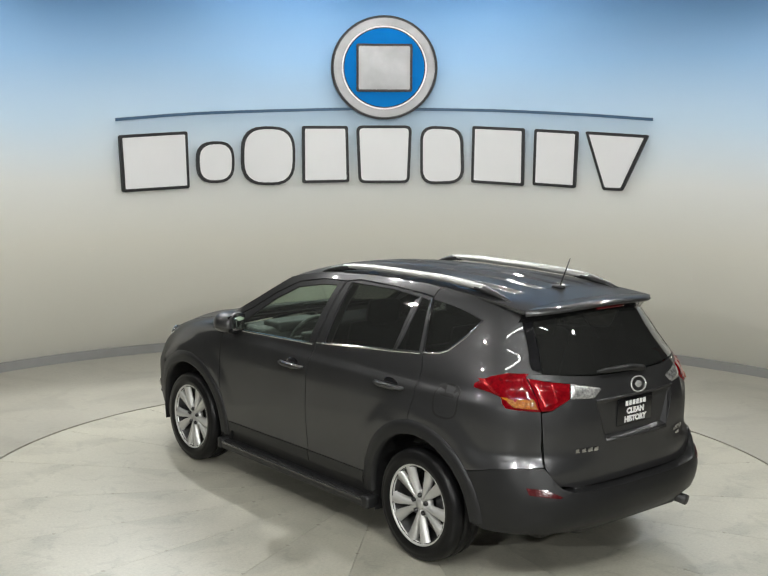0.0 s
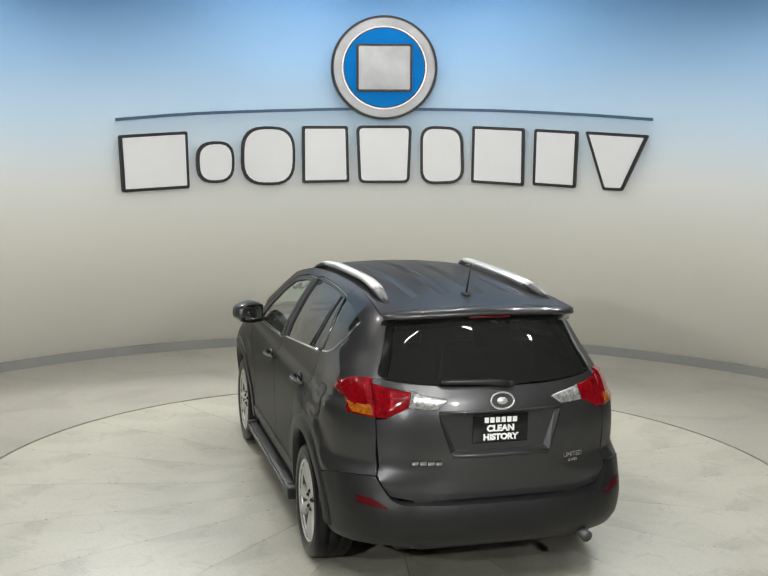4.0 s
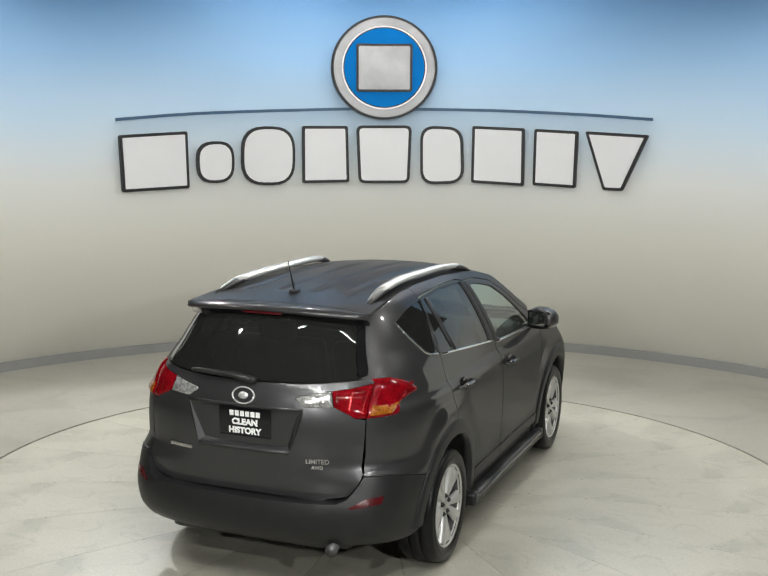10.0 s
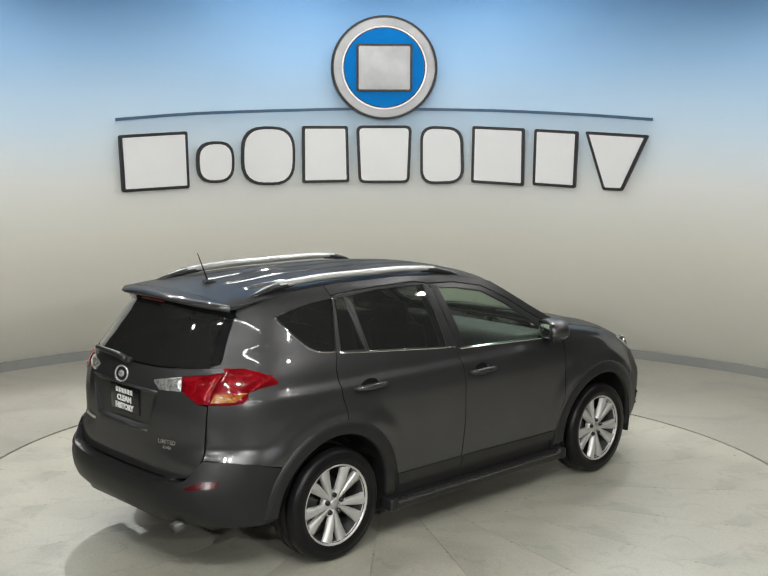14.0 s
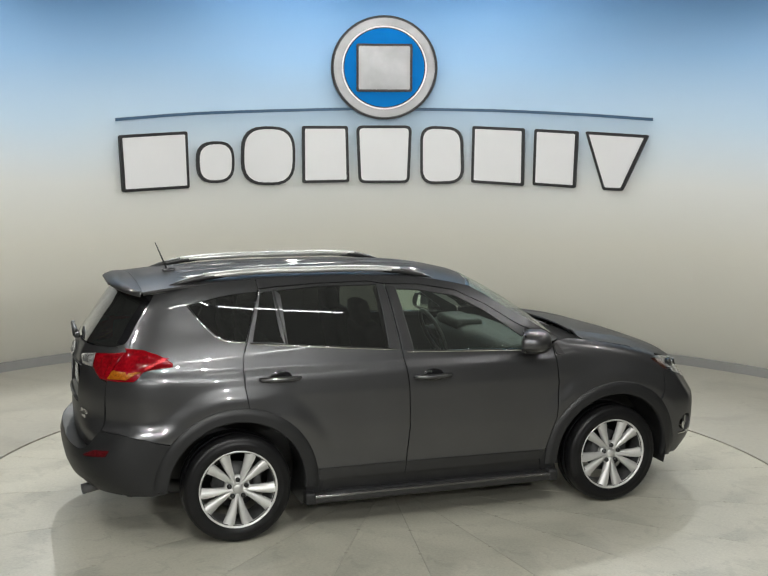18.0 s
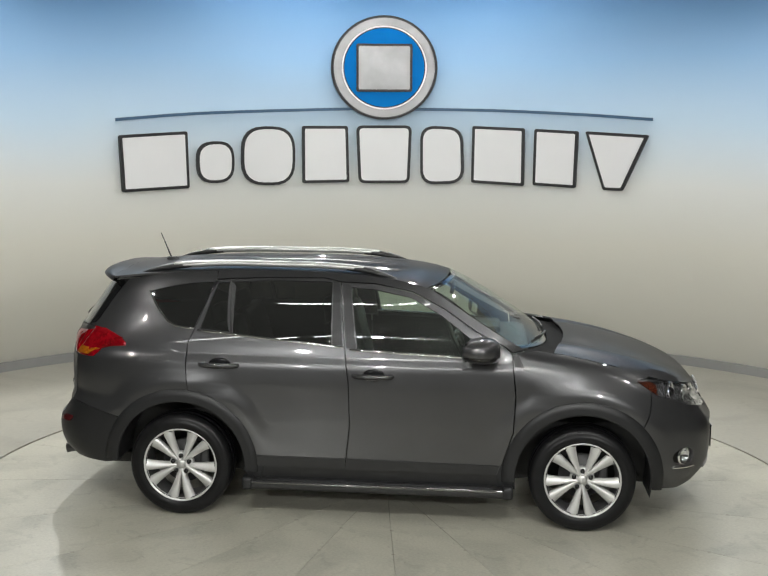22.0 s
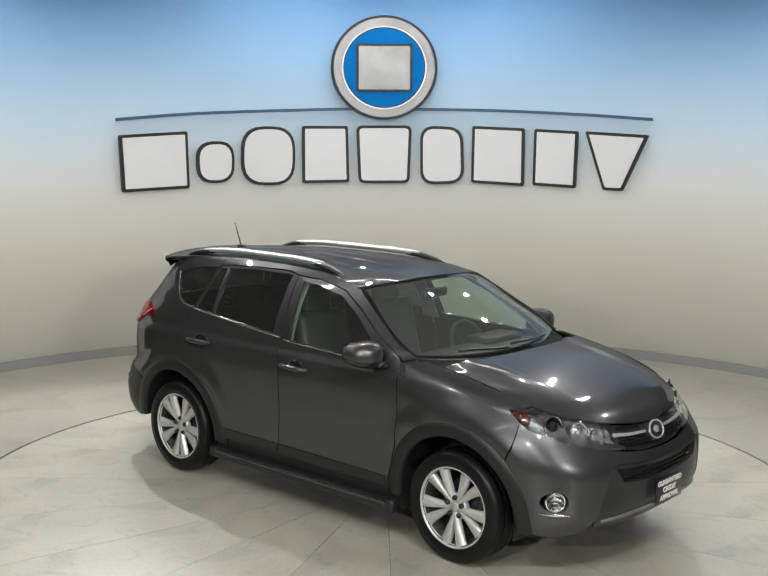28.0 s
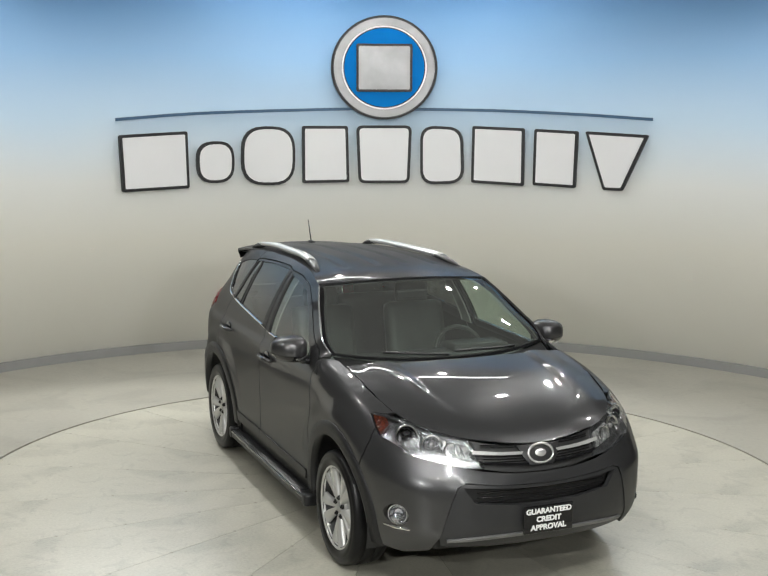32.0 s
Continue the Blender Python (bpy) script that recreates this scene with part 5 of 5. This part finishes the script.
def cabin(car):
    """Seats, dashboard, wheel and linings, as they show through the glass."""
    def seat(x, y, name):
        b = rbox((0.50, 0.50, 0.16), (x, y, 0.66), 0.06)
        s = part(name, b, SEAT, car, "dark leather seat")
        part("backrest", rbox((0.14, 0.48, 0.62), (x - 0.27, y, 1.00), 0.06, (0, -14, 0)), SEAT, s)
        part("headrest", rbox((0.10, 0.26, 0.18), (x - 0.37, y, 1.36), 0.045, (0, -10, 0)), SEAT, s)
        for e in (-0.06, 0.06):
            part("headrest_post", sweep([(x - 0.345, y + e, 1.24), (x - 0.365, y + e, 1.32)], 0.006, 6), CHROME, s)
    seat(-0.01, 0.37, "front_seat")
    seat(-0.01, -0.37, "front_seat")
    rb = part("rear_seat", rbox((0.48, 1.24, 0.16), (-0.78, 0, 0.68), 0.06), SEAT, car, "dark leather rear bench")
    for y in (-0.34, 0.34):
        part("backrest", rbox((0.14, 0.62, 0.58), (-1.06, y, 0.98), 0.06, (0, -16, 0)), SEAT, rb)
        part("headrest", rbox((0.09, 0.25, 0.15), (-1.17, y, 1.30), 0.04, (0, -10, 0)), SEAT, rb)
    d = part("dashboard", rbox((0.42, 1.42, 0.26), (0.78, 0, 1.0), 0.08), DASH, car, "dark dashboard")
    part("instrument_hood", rbox((0.22, 0.42, 0.08), (0.68, 0.37, 1.13), 0.03), DASH, d)
    part("centre_console", rbox((0.65, 0.22, 0.34), (0.35, 0, 0.72), 0.04), DASH, car)
    ring = [Vector((0, 0.185 * math.cos(2 * math.pi * i / 28), 0.185 * math.sin(2 * math.pi * i / 28))) for i in range(29)]
    b = sweep(ring, 0.016, 8, up=(1, 0, 0))
    merge(b, rbox((0.05, 0.15, 0.10), (0.02, 0, -0.01), 0.02))
    for e in (-1, 1):
        merge(b, rbox((0.02, 0.12, 0.035), (0.015, e * 0.115, 0.0), 0.008))
    merge(b, rbox((0.02, 0.04, 0.11), (0.015, 0, -0.11), 0.008))
    b.transform(pose(0.46, 0.37, 1.05, 0, -25, 0))
    part("steering_wheel", b, SEAT, car, "black steering wheel")
    part("inner_mirror", rbox((0.03, 0.23, 0.065), (0.44, 0.0, 1.475), 0.012, (0, 15, 0)), BLACK, car, "inside mirror")
    head = [(-1.85, -0.97), (0.30, -0.97), (0.36, 0), (0.30, 0.97), (-1.85, 0.97)]
    part("headliner", skin(head, roof_skin, step=0.12, off=-0.03, thick=0.0), TRIM_GREY, car, "light grey headlining")
    for sd in (1, -1):
        part("door_lining", skin(sides((0.80, 1.12), (0.80, 0.38), (-0.22, 0.38), (-0.22, 1.15)), off=-0.07, thick=0.0, side=sd, step=0.1), DASH, car)
        part("door_lining", skin(sides((-0.23, 1.15), (-0.23, 0.38), (-0.80, 0.38), (-1.0, 0.75), (-1.25, 0.90), (-1.24, 1.22)), off=-0.07, thick=0.0, side=sd, step=0.1), DASH, car)
        part("pillar_lining", skin(sides((-0.17, 1.10), (-0.215, 1.58), (-0.35, 1.59), (-0.32, 1.12)), off=-0.05, thick=0.01, side=sd, step=0.1), TRIM_GREY, car)
        part("boot_lining", skin(sides((-1.25, 1.22), (-1.25, 0.92), (-1.85, 0.80), (-1.95, 1.24), (-1.60, 1.24)), off=-0.06, thick=0.0, side=sd, step=0.1), DASH, car)
        part("pillar_lining", skin(sides((-1.60, 1.26), (-1.94, 1.26), (-1.80, 1.50), (-1.70, 1.56), (-1.45, 1.57), (-1.62, 1.50)), off=-0.05, thick=0.0, side=sd, step=0.1), DASH, car)
        part("screen_pillar_lining", skin(sides((0.80, 1.20), (0.60, 1.31), (0.30, 1.49), (0.32, 1.53), (0.60, 1.36), (0.88, 1.19)), off=-0.03, thick=0.0, side=sd, step=0.08), TRIM_GREY, car)


car = make_car()


def wall_sign():
    """An overlaid logo, built as a long sign of outlined white blocks under a thin bar, with a round badge above,
    standing off the curved wall.
    """
    sign = new("wall_sign")
    tagged(sign, "overlaid logo built as white blocks and a blue roundel", "sign", kind="thing")

    def on_wall(u, z, d):
        # u: metres along the wall to the right of its middle
        a = u / (WR - 0.04)
        return Vector((WC[0] + (WR - d) * math.sin(a), WC[1] + (WR - d) * math.cos(a), z))

    def plate(outline, d0, d1, name, material, parent, label="", holes=()):
        pts, tris, loops = fill(outline, holes, 0.12)
        bm = bmesh.new()
        front = [bm.verts.new(on_wall(*p, d1)) for p in pts]
        for t in tris:
            bm.faces.new([front[i] for i in t])
        for loop in loops:
            top = [bm.verts.new(front[i].co) for i in loop]
            back = [bm.verts.new(on_wall(*pts[i], d0)) for i in loop]
            for i in range(len(loop)):
                j = (i + 1) % len(loop)
                bm.faces.new((top[i], top[j], back[j], back[i]))
        bmesh.ops.recalc_face_normals(bm, faces=bm.faces[:])
        return part(name, bm, material, parent, label, smooth=False)

    def rounded(quad, r, inset=0.0):
        """A quadrilateral, drawn in by inset, with rounded corners."""
        q = [Vector(p) for p in quad]
        lines = []
        for i in range(4):
            e = (q[(i + 1) % 4] - q[i]).normalized()
            n = Vector((e.y, -e.x))
            lines.append((q[i] + n * inset, e))
        inner = []
        for i in range(4):
            (p, e), (o, g) = lines[i - 1], lines[i]
            t = (o - p).cross(g) / e.cross(g)
            inner.append(p + e * t)
        out = []
        for i in range(4):
            p = inner[i]
            a, b = (inner[i - 1] - p), (inner[(i + 1) % 4] - p)
            k = min(r, 0.45 * a.length, 0.45 * b.length)
            a, b = p + a.normalized() * k, p + b.normalized() * k
            for j in range(7):
                t = j / 6
                out.append(tuple(a * (1 - t) ** 2 + p * 2 * t * (1 - t) + b * t * t))
        return out

    def circle(r, n=56):
        return [(-0.142 + r * math.cos(2 * math.pi * i / n), 3.312 + r * 0.96 * math.sin(2 * math.pi * i / n)) for i in range(n)]

    # the blocks: corners along the wall and up, and how round they are
    blocks = [((-3.271, 2.495), (-2.473, 2.546), (-2.453, 1.898), (-3.240, 1.861), 0.03), ((-2.372, 2.424), (-1.922, 2.444), (-1.920, 1.961), (-2.360, 1.947), 0.20),
              ((-1.834, 2.609), (-1.197, 2.616), (-1.197, 1.925), (-1.839, 1.927), 0.27), ((-1.115, 2.623), (-0.568, 2.629), (-0.546, 1.963), (-1.109, 1.949), 0.03),
              ((-0.469, 2.636), (0.195, 2.643), (0.176, 1.958), (-0.435, 1.952), 0.08), ((0.294, 2.645), (0.801, 2.627), (0.832, 1.968), (0.305, 1.942), 0.18),
              ((0.916, 2.645), (1.536, 2.623), (1.544, 1.949), (0.914, 1.976), 0.03), ((1.651, 2.618), (2.168, 2.595), (2.157, 1.942), (1.648, 1.963), 0.03),
              ((2.248, 2.596), (2.987, 2.560), (2.708, 1.927), (2.479, 1.930), 0.03)]
    for *quad, r in blocks:
        b = plate(rounded(quad, r), 0.03, 0.075, "block", LOGO_DARK, sign, "black outline of a logo block")
        plate(rounded(quad, max(r - 0.03, 0.012), 0.034), 0.075, 0.085, "block_face", LOGO_WHITE, b, "white face of a logo block")
    top = curve((-3.295, 2.666), (-2.362, 2.747), (-1.208, 2.804), (-0.139, 2.835), (0.941, 2.829), (2.093, 2.790), (3.018, 2.733))
    us = [-3.295 + 6.313 * i / 40 for i in range(41)]
    plate([(u, top(u) + 0.017) for u in us] + [(u, top(u) - 0.017) for u in us[::-1]], 0.03, 0.045, "bar", LOGO_SLATE, sign, "thin slate blue arched bar")
    rim = plate(circle(0.630), 0.03, 0.080, "roundel_rim", LOGO_DARK, sign, "black rim of the roundel")
    plate(circle(0.600), 0.080, 0.090, "roundel_ring", LOGO_STEEL, rim, "brushed steel ring", holes=[circle(0.505)])
    plate(circle(0.505), 0.080, 0.086, "roundel_line", LOGO_WHITE, rim, "thin white line", holes=[circle(0.487)])
    plate(circle(0.475), 0.080, 0.085, "roundel_face", LOGO_BLUE, rim, "bright blue roundel face")
    mid = ((-0.476, 3.586), (0.190, 3.589), (0.194, 3.034), (-0.472, 3.028))
    m = plate(rounded(mid, 0.03), 0.085, 0.100, "roundel_block", LOGO_DARK, rim, "black outline of the steel block")
    plate(rounded(mid, 0.02, 0.028), 0.100, 0.106, "block_face", LOGO_STEEL, sign, "brushed steel block on the roundel")


wall_sign()


def motions():
    """The table turns, and the car with it."""
    off = Vector((-0.0273, 0.0293, 0.010))
    walk(table, [(t, pose(0, 0, 0, 0, 0, a)) for t, a in TURN])
    walk(car, [(t, pose(0, 0, 0, 0, 0, a) @ Matrix.Translation(-off)) for t, a in TURN])


motions()
